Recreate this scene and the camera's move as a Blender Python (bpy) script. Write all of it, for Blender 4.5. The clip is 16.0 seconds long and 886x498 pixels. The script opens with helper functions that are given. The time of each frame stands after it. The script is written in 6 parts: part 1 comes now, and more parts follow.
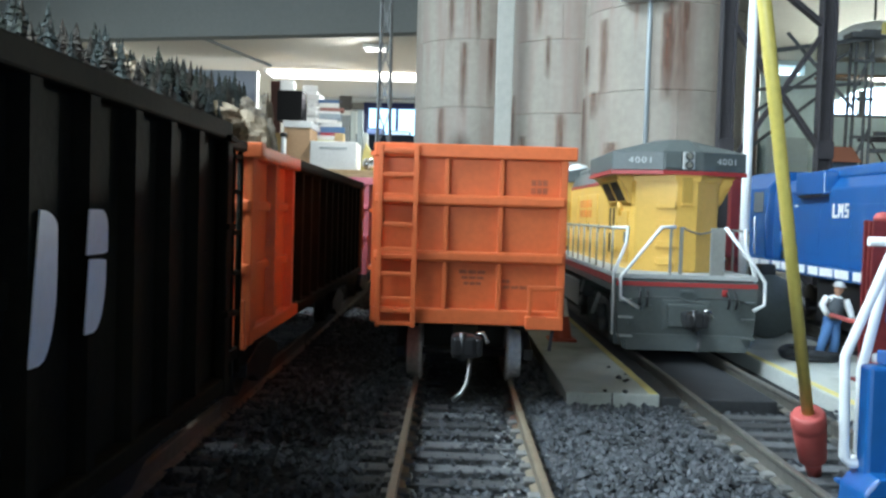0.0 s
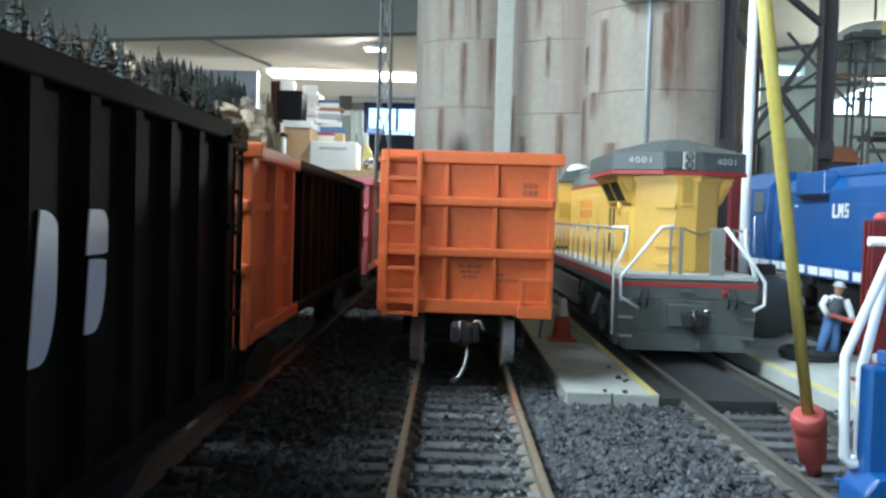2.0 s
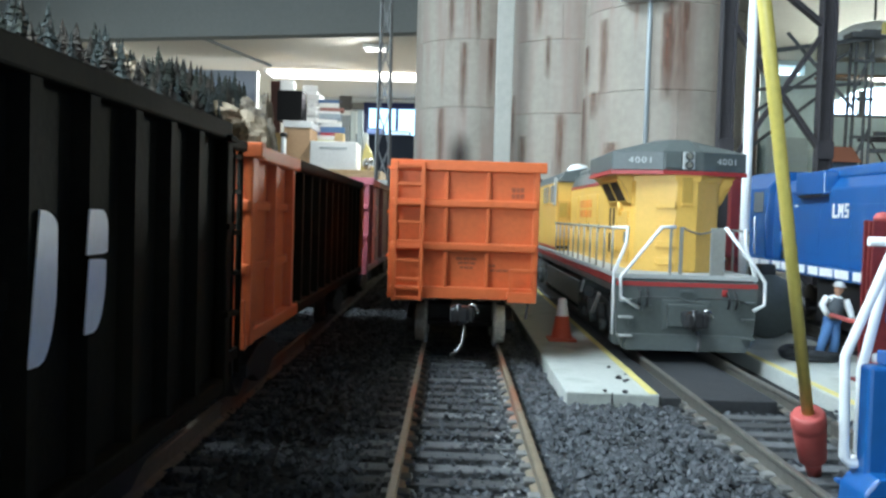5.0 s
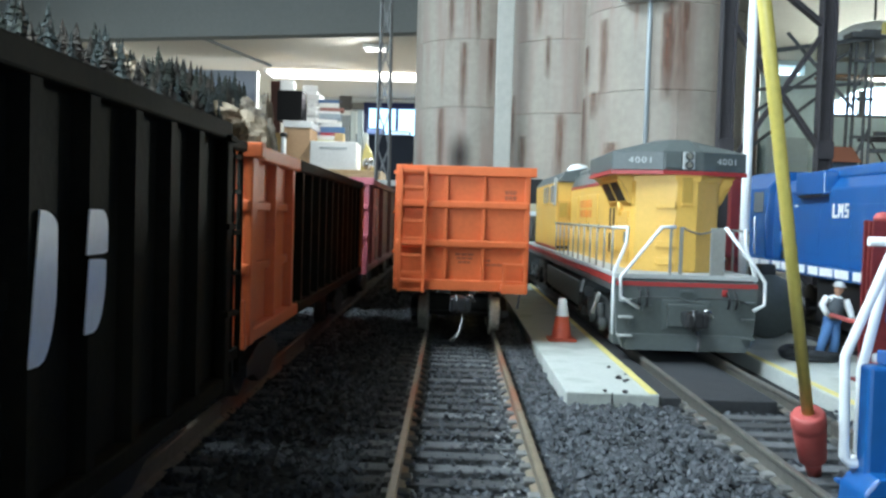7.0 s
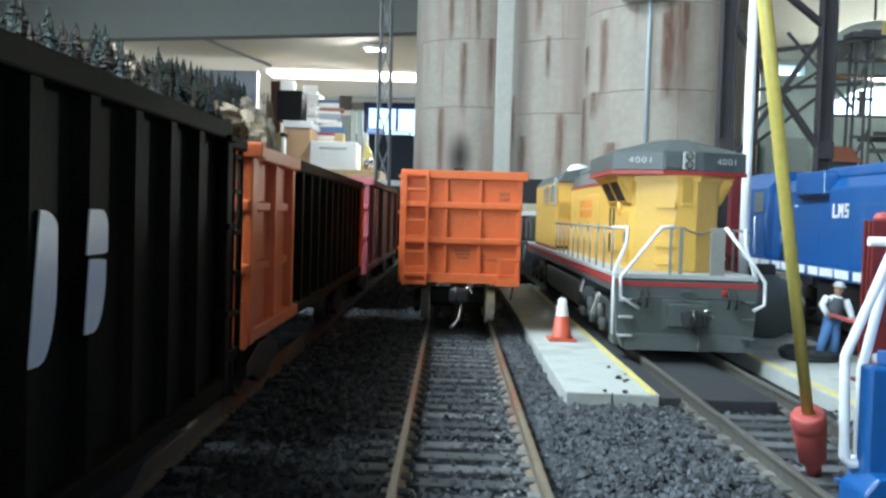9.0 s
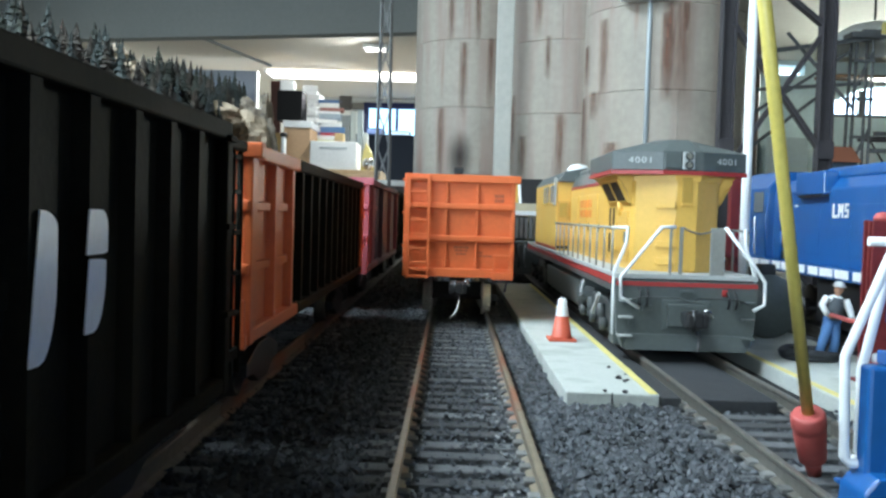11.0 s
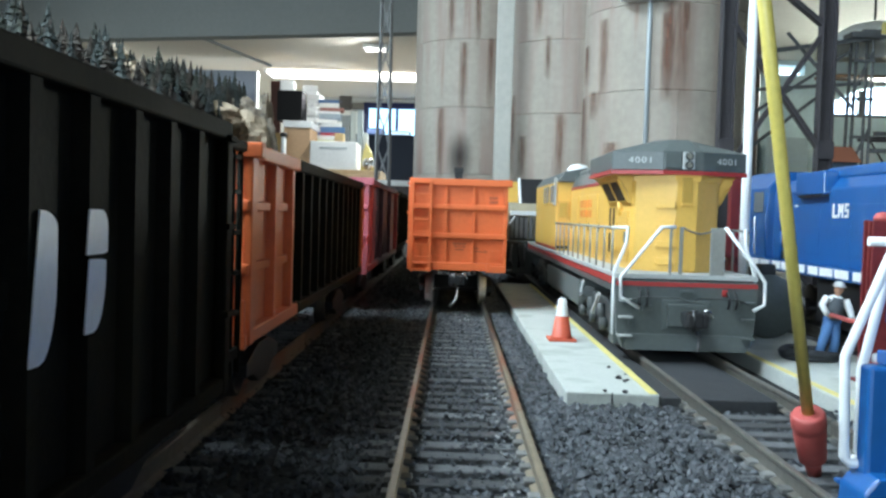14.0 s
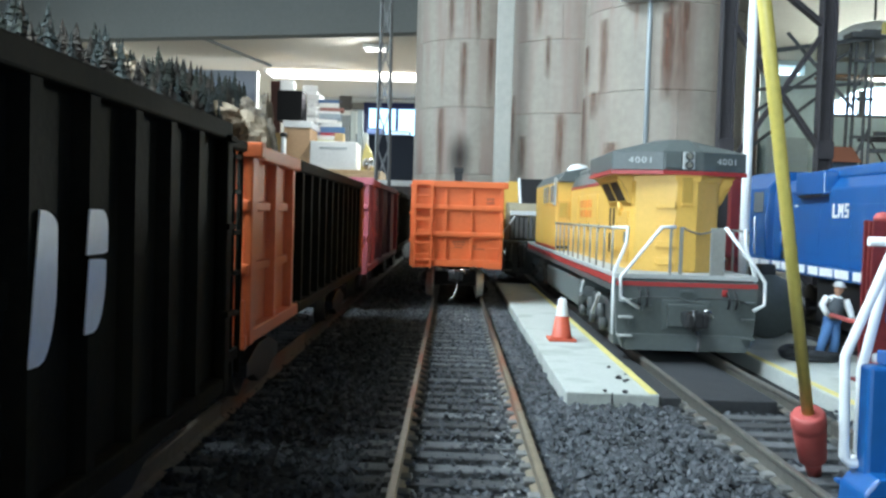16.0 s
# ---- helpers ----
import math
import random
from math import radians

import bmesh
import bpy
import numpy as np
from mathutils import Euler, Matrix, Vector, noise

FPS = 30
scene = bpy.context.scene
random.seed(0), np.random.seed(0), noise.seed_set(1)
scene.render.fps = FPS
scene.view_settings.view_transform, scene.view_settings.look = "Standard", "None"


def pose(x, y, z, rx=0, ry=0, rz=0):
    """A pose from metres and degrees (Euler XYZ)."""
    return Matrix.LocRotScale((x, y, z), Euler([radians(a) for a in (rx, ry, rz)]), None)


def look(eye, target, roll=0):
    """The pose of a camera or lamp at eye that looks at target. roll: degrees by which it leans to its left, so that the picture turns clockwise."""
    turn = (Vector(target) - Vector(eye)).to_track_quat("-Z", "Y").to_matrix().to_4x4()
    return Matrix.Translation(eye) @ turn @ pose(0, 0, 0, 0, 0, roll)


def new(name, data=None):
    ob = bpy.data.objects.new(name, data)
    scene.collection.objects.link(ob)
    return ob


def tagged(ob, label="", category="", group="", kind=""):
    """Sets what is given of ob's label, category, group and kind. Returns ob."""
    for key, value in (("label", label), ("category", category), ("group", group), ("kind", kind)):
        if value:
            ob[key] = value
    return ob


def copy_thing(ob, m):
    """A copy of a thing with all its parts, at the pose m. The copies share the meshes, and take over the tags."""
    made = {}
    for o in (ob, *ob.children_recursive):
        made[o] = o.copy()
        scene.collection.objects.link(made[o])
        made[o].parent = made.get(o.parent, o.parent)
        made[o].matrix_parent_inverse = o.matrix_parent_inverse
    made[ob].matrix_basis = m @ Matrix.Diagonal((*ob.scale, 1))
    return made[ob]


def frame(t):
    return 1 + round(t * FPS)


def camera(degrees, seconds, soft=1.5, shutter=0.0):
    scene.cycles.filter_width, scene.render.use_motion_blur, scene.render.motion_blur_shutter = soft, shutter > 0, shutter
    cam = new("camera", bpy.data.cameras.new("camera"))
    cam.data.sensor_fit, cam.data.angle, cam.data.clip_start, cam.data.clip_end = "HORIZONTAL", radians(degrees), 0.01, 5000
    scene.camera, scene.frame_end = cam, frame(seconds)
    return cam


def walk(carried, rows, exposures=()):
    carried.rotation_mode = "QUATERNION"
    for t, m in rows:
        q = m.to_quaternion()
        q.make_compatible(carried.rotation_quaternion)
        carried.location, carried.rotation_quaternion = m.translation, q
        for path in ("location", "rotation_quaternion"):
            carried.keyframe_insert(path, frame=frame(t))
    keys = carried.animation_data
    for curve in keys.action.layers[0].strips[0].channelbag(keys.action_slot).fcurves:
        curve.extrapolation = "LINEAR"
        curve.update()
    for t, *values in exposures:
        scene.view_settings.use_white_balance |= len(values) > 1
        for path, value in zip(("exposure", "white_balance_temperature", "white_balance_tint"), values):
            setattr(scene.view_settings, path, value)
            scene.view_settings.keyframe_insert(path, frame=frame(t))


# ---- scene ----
cam = camera(52.2, 16.0, soft=2.6)
EYE = Matrix.Translation((0, 0, 0.084)) @ pose(0, 0, 0, 0, 0, 0.5) @ pose(0, 0, 0, 87.8) @ pose(0, 0, 0, 0, 0, 1.7)
walk(cam, [(0.0, EYE), (16.0, EYE)], exposures=[(0.0, 0.45, 6500, 10), (16.0, 0.45, 6500, 10)])

# ---- light: a closed attic room with ceiling lights, seen windows and added unseen ones ----
world = bpy.data.worlds.new("world")
scene.world = world
world.use_nodes = True
wn = world.node_tree
sky = wn.nodes.new("ShaderNodeTexSky")
sky.sky_type, sky.sun_disc = "NISHITA", False
sky.sun_elevation, sky.sun_rotation = radians(40), radians(200)
wn.nodes["Background"].inputs["Strength"].default_value = 0.12
wn.links.new(sky.outputs[0], wn.nodes["Background"].inputs["Color"])


def area_lamp(name, eye, target, sx, sy, watts, colour):
    data = bpy.data.lights.new(name, "AREA")
    data.shape, data.size, data.size_y, data.energy, data.color = "RECTANGLE", sx, sy, watts, colour
    ob = new(name, data)
    ob.matrix_world = look(eye, target)
    return ob


COOL, WARM = (0.77, 1.0, 1.17), (0.93, 1.0, 1.02)
area_lamp("ceiling_lamp_key", (-0.76, 0.30, 1.12), (-0.76, 0.30, 0), 0.40, 1.50, 37, COOL)
# South and west: fill lamps in added unseen windows, left of the wagons.
area_lamp("unseen_fill_south", (-1.55, -2.99, 0.55), (-0.3, 1.5, 0.25), 1.85, 0.82, 62, COOL)
area_lamp("unseen_fill_west", (-2.58, 2.3, 0.65), (0.5, 2.3, 0.35), 2.35, 0.62, 20, COOL)
area_lamp("ceiling_lamp_far", (-0.65, 7.12, 1.12), (-0.65, 7.12, 0), 1.6, 0.4, 110, WARM)
dormer = area_lamp("dormer_lamp", (2.86, 5.95, 0.92), (0.0, 0.4, 0.08), 0.8, 0.25, 27, (0.90, 1.0, 0.92))
dormer.data.spread = radians(80)
area_lamp("ceiling_spot", (-0.52, 5.86, 1.10), (-0.9, 5.6, 0.5), 0.12, 0.10, 7, WARM)


# ---- materials ----
def mat(name, colour, rough=0.5, metal=0.0, grain=400.0, vary=0.12, bump=0.15, big=25.0, stain=None, stain_at=0.6, island=False, coat=0.0, rand=0.0, spec=0.5):
    m = bpy.data.materials.new(name)
    m.use_nodes = True
    nt = m.node_tree
    n, l = nt.nodes, nt.links
    b = n["Principled BSDF"]
    b.inputs["Metallic"].default_value = metal
    b.inputs["Specular IOR Level"].default_value = spec
    if coat:
        b.inputs["Coat Weight"].default_value = coat
    tc = n.new("ShaderNodeTexCoord")
    fine, wide = n.new("ShaderNodeTexNoise"), n.new("ShaderNodeTexNoise")
    fine.inputs["Scale"].default_value, wide.inputs["Scale"].default_value = grain, big
    fine.inputs["Detail"].default_value = wide.inputs["Detail"].default_value = 4
    for t in (fine, wide):
        l.new(tc.outputs["Object"], t.inputs["Vector"])
    add = n.new("ShaderNodeMath")
    add.operation = "ADD"
    l.new(fine.outputs[0], add.inputs[0])
    l.new(wide.outputs[0], add.inputs[1])
    mr = n.new("ShaderNodeMapRange")
    mr.inputs["From Min"].default_value, mr.inputs["From Max"].default_value = 0.6, 1.4
    mr.inputs["To Min"].default_value, mr.inputs["To Max"].default_value = 1 - vary, 1 + vary
    l.new(add.outputs[0], mr.inputs["Value"])
    hsv = n.new("ShaderNodeHueSaturation")
    hsv.inputs["Color"].default_value = (*colour, 1)
    value = mr.outputs[0]
    if island or rand:
        src = n.new("ShaderNodeNewGeometry").outputs["Random Per Island"] if island else n.new("ShaderNodeObjectInfo").outputs["Random"]
        r2 = n.new("ShaderNodeMapRange")
        amount = rand or 0.5
        r2.inputs["To Min"].default_value, r2.inputs["To Max"].default_value = 1 - amount, 1 + amount
        l.new(src, r2.inputs["Value"])
        mul = n.new("ShaderNodeMath")
        mul.operation = "MULTIPLY"
        l.new(value, mul.inputs[0])
        l.new(r2.outputs[0], mul.inputs[1])
        value = mul.outputs[0]
    l.new(value, hsv.inputs["Value"])
    colour_out = hsv.outputs[0]
    if stain:
        ramp = n.new("ShaderNodeMapRange")
        ramp.inputs["From Min"].default_value, ramp.inputs["From Max"].default_value = stain_at, stain_at + 0.15
        l.new(wide.outputs[0], ramp.inputs["Value"])
        mix = n.new("ShaderNodeMix")
        mix.data_type = "RGBA"
        l.new(ramp.outputs[0], mix.inputs["Factor"])
        l.new(colour_out, mix.inputs["A"])
        mix.inputs["B"].default_value = (*stain, 1)
        colour_out = mix.outputs["Result"]
    l.new(colour_out, b.inputs["Base Color"])
    rr = n.new("ShaderNodeMapRange")
    rr.inputs["To Min"].default_value, rr.inputs["To Max"].default_value = max(0.03, rough - 0.12), min(1, rough + 0.12)
    l.new(wide.outputs[0], rr.inputs["Value"])
    l.new(rr.outputs[0], b.inputs["Roughness"])
    if bump:
        bp = n.new("ShaderNodeBump")
        bp.inputs["Strength"].default_value, bp.inputs["Distance"].default_value = bump, 0.0008
        l.new(fine.outputs[0], bp.inputs["Height"])
        l.new(bp.outputs[0], b.inputs["Normal"])
    return m


def glow(name, colour, strength):
    m = bpy.data.materials.new(name)
    m.use_nodes = True
    b = m.node_tree.nodes["Principled BSDF"]
    b.inputs["Base Color"].default_value = (*colour, 1)
    b.inputs["Emission Color"].default_value = (*colour, 1)
    b.inputs["Emission Strength"].default_value = strength
    return m


ORANGE = mat("orange_paint", (0.70, 0.155, 0.05), 0.45, bump=0.06, vary=0.10, stain=(0.56, 0.13, 0.05), stain_at=0.62, spec=0.25)
BLACK_PAINT = mat("weathered_black_paint", (0.0110, 0.0098, 0.0066), 0.70, bump=0.15, vary=0.3, stain=(0.020, 0.0165, 0.010), stain_at=0.5, spec=0.05)
MAUVE = mat("dusty_mauve_paint", (0.20, 0.105, 0.135), 0.55, bump=0.1, vary=0.25, stain=(0.15, 0.085, 0.10))
PINK_PAINT = mat("light_pink_paint", (0.48, 0.13, 0.16), 0.5, bump=0.1, vary=0.2, stain=(0.30, 0.10, 0.13))
WHITE_PAINT = mat("white_paint", (0.78, 0.80, 0.80), 0.45, bump=0.05, vary=0.06)
YELLOW = mat("armour_yellow_paint", (0.73, 0.44, 0.095), 0.4, bump=0.05, vary=0.07)
LOCO_GREY = mat("harbour_grey_paint", (0.088, 0.103, 0.100), 0.42, bump=0.08, vary=0.15)
LOCO_RED = mat("red_stripe_paint", (0.38, 0.036, 0.034), 0.45, bump=0.03)
BLUE = mat("royal_blue_paint", (0.008, 0.090, 0.29), 0.33, bump=0.04, vary=0.1, coat=0.3)
SILVER = mat("bright_steel", (0.62, 0.62, 0.60), 0.25, 1.0, bump=0.05)
# Pale and hardly metallic: the wheels' highlights are put into the colour.
WHEEL_STEEL = mat("glint_wheel_steel", (0.86, 0.84, 0.78), 0.25, 0.15, bump=0.05, vary=0.3)
# Darker wheel copy with the shade under standing stock in its colour.
WHEEL_DARK = mat("shaded_wheel_steel", (0.05, 0.047, 0.044), 0.45, 0.5, vary=0.3)
HOSE_STEEL = mat("brake_hose_steel", (0.20, 0.20, 0.19), 0.35, 0.9, vary=0.3)
BLACK_PLASTIC = mat("black_plastic", (0.014, 0.014, 0.015), 0.45, bump=0.1)
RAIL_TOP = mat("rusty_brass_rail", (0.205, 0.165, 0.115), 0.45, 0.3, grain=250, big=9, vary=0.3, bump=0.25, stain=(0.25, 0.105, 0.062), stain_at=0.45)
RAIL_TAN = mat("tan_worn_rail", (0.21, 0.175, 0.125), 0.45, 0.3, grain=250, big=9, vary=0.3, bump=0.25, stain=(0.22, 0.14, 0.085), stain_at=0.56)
# Darker metal for the rail lengths beyond y = 0.615.
RAIL_DARK = mat("dark_far_rail", (0.075, 0.07, 0.06), 0.4, 0.5, grain=250, big=14, vary=0.35, bump=0.25, stain=(0.12, 0.085, 0.055), stain_at=0.55)
RAIL_GREY = mat("grey_steel_rail", (0.17, 0.16, 0.14), 0.4, 0.5, grain=250, big=14, vary=0.3, bump=0.25)
TIE = mat("weathered_grey_sleeper", (0.072, 0.075, 0.077), 0.85, grain=500, vary=0.45, bump=0.6, rand=0.5)
# Darker copy of the ballast colour for ground in the wagons' shade.
STONE_SHADED = mat("shaded_ballast_chips", (0.058, 0.061, 0.064), 0.85, spec=0.25, grain=700, vary=0.3, bump=0.4, island=True, rand=0.6)
CHAIR = mat("pale_rail_fixing", (0.105, 0.105, 0.10), 0.8, vary=0.3, rand=0.5)
STONE = mat("grey_ballast_chips", (0.072, 0.078, 0.086), 0.85, grain=700, vary=0.3, bump=0.4, island=True, rand=0.6)
GROUND = mat("dark_ballast_bed", (0.026, 0.027, 0.028), 0.95, spec=0.2, grain=350, vary=0.5, bump=0.9, big=18)
CONCRETE = mat("pale_concrete", (0.43, 0.455, 0.42), 0.8, grain=600, vary=0.14, bump=0.35, big=34, stain=(0.33, 0.355, 0.32), stain_at=0.52)
YELLOW_LINE = mat("yellow_line_paint", (0.62, 0.53, 0.19), 0.6, grain=500, vary=0.2, bump=0.2, stain=(0.5, 0.44, 0.2), stain_at=0.58)
RUBBER = mat("dark_rubber_mat", (0.030, 0.032, 0.035), 0.75, grain=300, vary=0.3, bump=0.4)
CONE_ORANGE = mat("orange_cone_plastic", (0.54, 0.095, 0.05), 0.5, bump=0.05)
DARK_RED = mat("dark_red_steel", (0.17, 0.018, 0.02), 0.5, bump=0.1, vary=0.2)
FOOT_RED = mat("red_rubber", (0.44, 0.085, 0.075), 0.55, bump=0.1, vary=0.15)
ROD_YELLOW = mat("yellow_lacquer", (0.60, 0.49, 0.12), 0.4, bump=0.06, vary=0.12, stain=(0.45, 0.36, 0.08), stain_at=0.6)
STEEL_DARK = mat("dark_painted_steel", (0.040, 0.036, 0.041), 0.5, bump=0.2, vary=0.25)
STEEL_GREY = mat("grey_steel", (0.16, 0.16, 0.16), 0.5, 0.4, bump=0.2, vary=0.25)
ROCK = mat("plaster_rock", (0.27, 0.225, 0.175), 0.9, grain=160, big=75, vary=0.5, bump=0.8, stain=(0.15, 0.125, 0.10), stain_at=0.52)
HILL = mat("scatter_hillside", (0.055, 0.06, 0.035), 0.95, grain=200, big=20, vary=0.5, bump=0.9)
LEAF = [mat("fir_foliage", c, 0.9, grain=300, vary=0.4, bump=0.3, rand=0.4) for c in ((0.015, 0.019, 0.013), (0.030, 0.023, 0.016), (0.020, 0.027, 0.025))]
BARK = mat("brown_bark", (0.07, 0.045, 0.03), 0.9)
WALL_PAINT = mat("room_wall_paint", (0.55, 0.56, 0.52), 0.9, grain=40, big=1.5, vary=0.08, bump=0.1)
CEILING_PAINT = mat("ceiling_paint", (0.62, 0.58, 0.50), 0.9, grain=60, big=1.2, vary=0.08, bump=0.1)
BEAM_PAINT = mat("beam_paint", (0.225, 0.235, 0.225), 0.85, grain=60, big=1.5, vary=0.08, bump=0.1)
CARPET = mat("room_floor", (0.16, 0.14, 0.12), 0.95, grain=100, big=2, vary=0.2)
TABLE = mat("layout_plywood", (0.30, 0.21, 0.12), 0.7, grain=60, big=4, vary=0.2)
PANEL = glow("lamp_diffuser", (1.0, 0.98, 0.95), 3.2)
DAYLIGHT = glow("window_daylight", (0.62, 0.80, 1.0), 2.8)
BLUE_DAYLIGHT = glow("blue_window_daylight", (0.42, 0.70, 1.0), 1.9)


# ---- mesh helpers ----
def box(bm, x0, x1, y0, y1, z0, z1, bevel=0.0):
    vs = [bm.verts.new(p) for p in ((x0, y0, z0), (x1, y0, z0), (x1, y1, z0), (x0, y1, z0), (x0, y0, z1), (x1, y0, z1), (x1, y1, z1), (x0, y1, z1))]
    fs = [bm.faces.new([vs[i] for i in f]) for f in ((3, 2, 1, 0), (4, 5, 6, 7), (0, 1, 5, 4), (1, 2, 6, 5), (2, 3, 7, 6), (3, 0, 4, 7))]
    if bevel:
        bmesh.ops.bevel(bm, geom=list({e for f in fs for e in f.edges}), offset=bevel, segments=2, affect="EDGES", profile=0.5)
    return bm


def bar(bm, a, b, w, d=None, bevel=0.0):
    """A square bar from a to b."""
    a, b = Vector(a), Vector(b)
    d = d or w
    tmp = bmesh.new()
    box(tmp, -w / 2, w / 2, -d / 2, d / 2, 0, (b - a).length, bevel)
    merge(bm, tmp, Matrix.Translation(a) @ (b - a).to_track_quat("Z", "Y").to_matrix().to_4x4())
    return bm


def merge(bm, tmp, m=Matrix()):
    tmp.transform(m)
    me = bpy.data.meshes.new("tmp")
    tmp.to_mesh(me)
    tmp.free()
    bm.from_mesh(me)
    bpy.data.meshes.remove(me)


def ring(bm, centre, u, v, r, seg):
    return [bm.verts.new(centre + u * (r * math.cos(2 * math.pi * i / seg)) + v * (r * math.sin(2 * math.pi * i / seg))) for i in range(seg)]


def tube(bm, pts, r, seg=8, radii=None, caps=True):
    """A round tube along points."""
    pts = [Vector(p) for p in pts]
    last = None
    d0 = (pts[1] - pts[0]).normalized()
    u = d0.orthogonal().normalized()
    for i, p in enumerate(pts):
        d = (pts[min(i + 1, len(pts) - 1)] - pts[max(i - 1, 0)]).normalized()
        u = (u - d * u.dot(d)).normalized()
        row = ring(bm, p, u, d.cross(u), radii[i] if radii else r, seg)
        if last:
            for j in range(seg):
                f = bm.faces.new((last[j], last[(j + 1) % seg], row[(j + 1) % seg], row[j]))
                f.smooth = True
        elif caps:
            bm.faces.new(row[::-1])
        last = row
    if caps:
        bm.faces.new(last)
    return bm


def lathe(bm, profile, seg=24, axis="Z", at=(0, 0, 0)):
    """profile: (radius, height) rows, turned round an axis."""
    tmp = bmesh.new()
    rows = [ring(tmp, Vector((0, 0, h)), Vector((1, 0, 0)), Vector((0, 1, 0)), max(r, 1e-5), seg) for r, h in profile]
    for a, b in zip(rows, rows[1:]):
        for j in range(seg):
            f = tmp.faces.new((a[j], a[(j + 1) % seg], b[(j + 1) % seg], b[j]))
            f.smooth = True
    tmp.faces.new(rows[0][::-1])
    tmp.faces.new(rows[-1])
    turn = {"Z": Matrix(), "X": pose(0, 0, 0, 0, 90, 0), "Y": pose(0, 0, 0, -90, 0, 0)}[axis]
    merge(bm, tmp, Matrix.Translation(at) @ turn)
    return bm


def prism(bm, outline, axis, a0, a1, bevel=0.0):
    """An outline of (u, v) pairs drawn out along an axis: X (u=y, v=z), Y (u=x, v=z), Z (u=x, v=y)."""
    place = {"X": lambda u, v, a: (a, u, v), "Y": lambda u, v, a: (u, a, v), "Z": lambda u, v, a: (u, v, a)}[axis]
    lo = [bm.verts.new(place(u, v, a0)) for u, v in outline]
    hi = [bm.verts.new(place(u, v, a1)) for u, v in outline]
    k = len(outline)
    fs = [bm.faces.new(lo[::-1]), bm.faces.new(hi)] + [bm.faces.new((lo[i], lo[(i + 1) % k], hi[(i + 1) % k], hi[i])) for i in range(k)]
    bmesh.ops.recalc_face_normals(bm, faces=fs)
    if bevel:
        bmesh.ops.bevel(bm, geom=list({e for f in fs for e in f.edges}), offset=bevel, segments=2, affect="EDGES", profile=0.5)
    return bm


def finish(name, bm, material):
    me = bpy.data.meshes.new(name)
    bm.to_mesh(me)
    bm.free()
    me.materials.append(material)
    return new(name, me)


def part(name, bm, material, parent, label=""):
    ob = finish(name, bm, material)
    ob.parent = parent
    return tagged(ob, label)


def shared(name, mesh, parent, at):
    ob = new(name, mesh)
    ob.parent, ob.matrix_basis = parent, at
    return ob


def thing(name, label, category, m=Matrix(), group="", kind=""):
    ob = new(name)
    ob.empty_display_size = 0.02
    ob.matrix_basis = m
    return tagged(ob, label, category, group, kind)


def solid(name, bm, material, label="", category="", group="", kind=""):
    return tagged(finish(name, bm, material), label, category, group, kind)


def B():
    return bmesh.new()


# ---- room ----
XL, XR, YB, YF, ZF, ZC = -2.6, 4.6, -3.0, 8.6, -0.95, 1.16
solid("floor", box(B(), XL, XR, YB, YF, ZF - 0.1, ZF), CARPET, "dull brown carpeted room floor", "floor", kind="structure")
solid("ceiling", box(B(), XL, XR, YB, YF, ZC, ZC + 0.1), CEILING_PAINT, "cream painted low attic ceiling", "ceiling", kind="structure")
def wall_with_opening(name, label, along, at, thick, a0, a1, o0, o1, z0, z1):
    """A wall in four blocks round one opening; along X or Y."""
    bm = B()
    for p, q, lo, hi in ((a0, o0, ZF, ZC), (o1, a1, ZF, ZC), (o0, o1, ZF, z0), (o0, o1, z1, ZC)):
        if along == "X":
            box(bm, p, q, at, at + thick, lo, hi)
        else:
            box(bm, at, at + thick, p, q, lo, hi)
    return solid(name, bm, WALL_PAINT, label, "wall", kind="structure")


# The openings in these two walls are added for the fill lamps.
wall_with_opening("wall_west", "plain pale painted side wall with an opening added for a fill lamp", "Y", XL - 0.1, 0.1, YB, YF, 1.05, 3.55, 0.28, 1.02)
wall_with_opening("wall_south", "plain pale painted end wall with an opening added for a fill lamp", "X", YB - 0.1, 0.1, XL, XR, -2.55, -0.55, 0.08, 1.02)
# Unseen window frames added round the two fill lamps.
for name, along, at, o0, o1, z0, z1 in (("window_3", "Y", XL - 0.06, 1.05, 3.55, 0.28, 1.02), ("window_4", "X", YB - 0.06, -2.55, -0.55, 0.08, 1.02)):
    wf = thing(name, "unseen white window frame added round a fill lamp", "window", kind="structure")
    for p, q, lo, hi in ((o0, o0 + 0.05, z0, z1), (o1 - 0.05, o1, z0, z1), (o0 + 0.05, o1 - 0.05, z0, z0 + 0.05), (o0 + 0.05, o1 - 0.05, z1 - 0.05, z1)):
        part("window_frame", box(B(), p, q, at, at + 0.05, lo, hi, 0.004) if along == "X" else box(B(), at, at + 0.05, p, q, lo, hi, 0.004), WHITE_PAINT, wf)
wn_x0, wn_x1, wn_z0, wn_z1 = -0.865, -0.30, 0.62, 1.118
bm = B()
box(bm, XL, wn_x0, YF, YF + 0.1, ZF, ZC)
box(bm, wn_x1, XR, YF, YF + 0.1, ZF, ZC)
box(bm, wn_x0, wn_x1, YF, YF + 0.1, ZF, wn_z0)
box(bm, wn_x0, wn_x1, YF, YF + 0.1, wn_z1, ZC)
solid("wall_north", bm, WALL_PAINT, "grey-green far end wall with a window opening", "wall", kind="structure")
bm = B()
box(bm, XR, XR + 0.1, YB, YF, ZF, ZC)
solid("wall_east", bm, WALL_PAINT, "plain pale painted side wall", "wall", kind="structure")

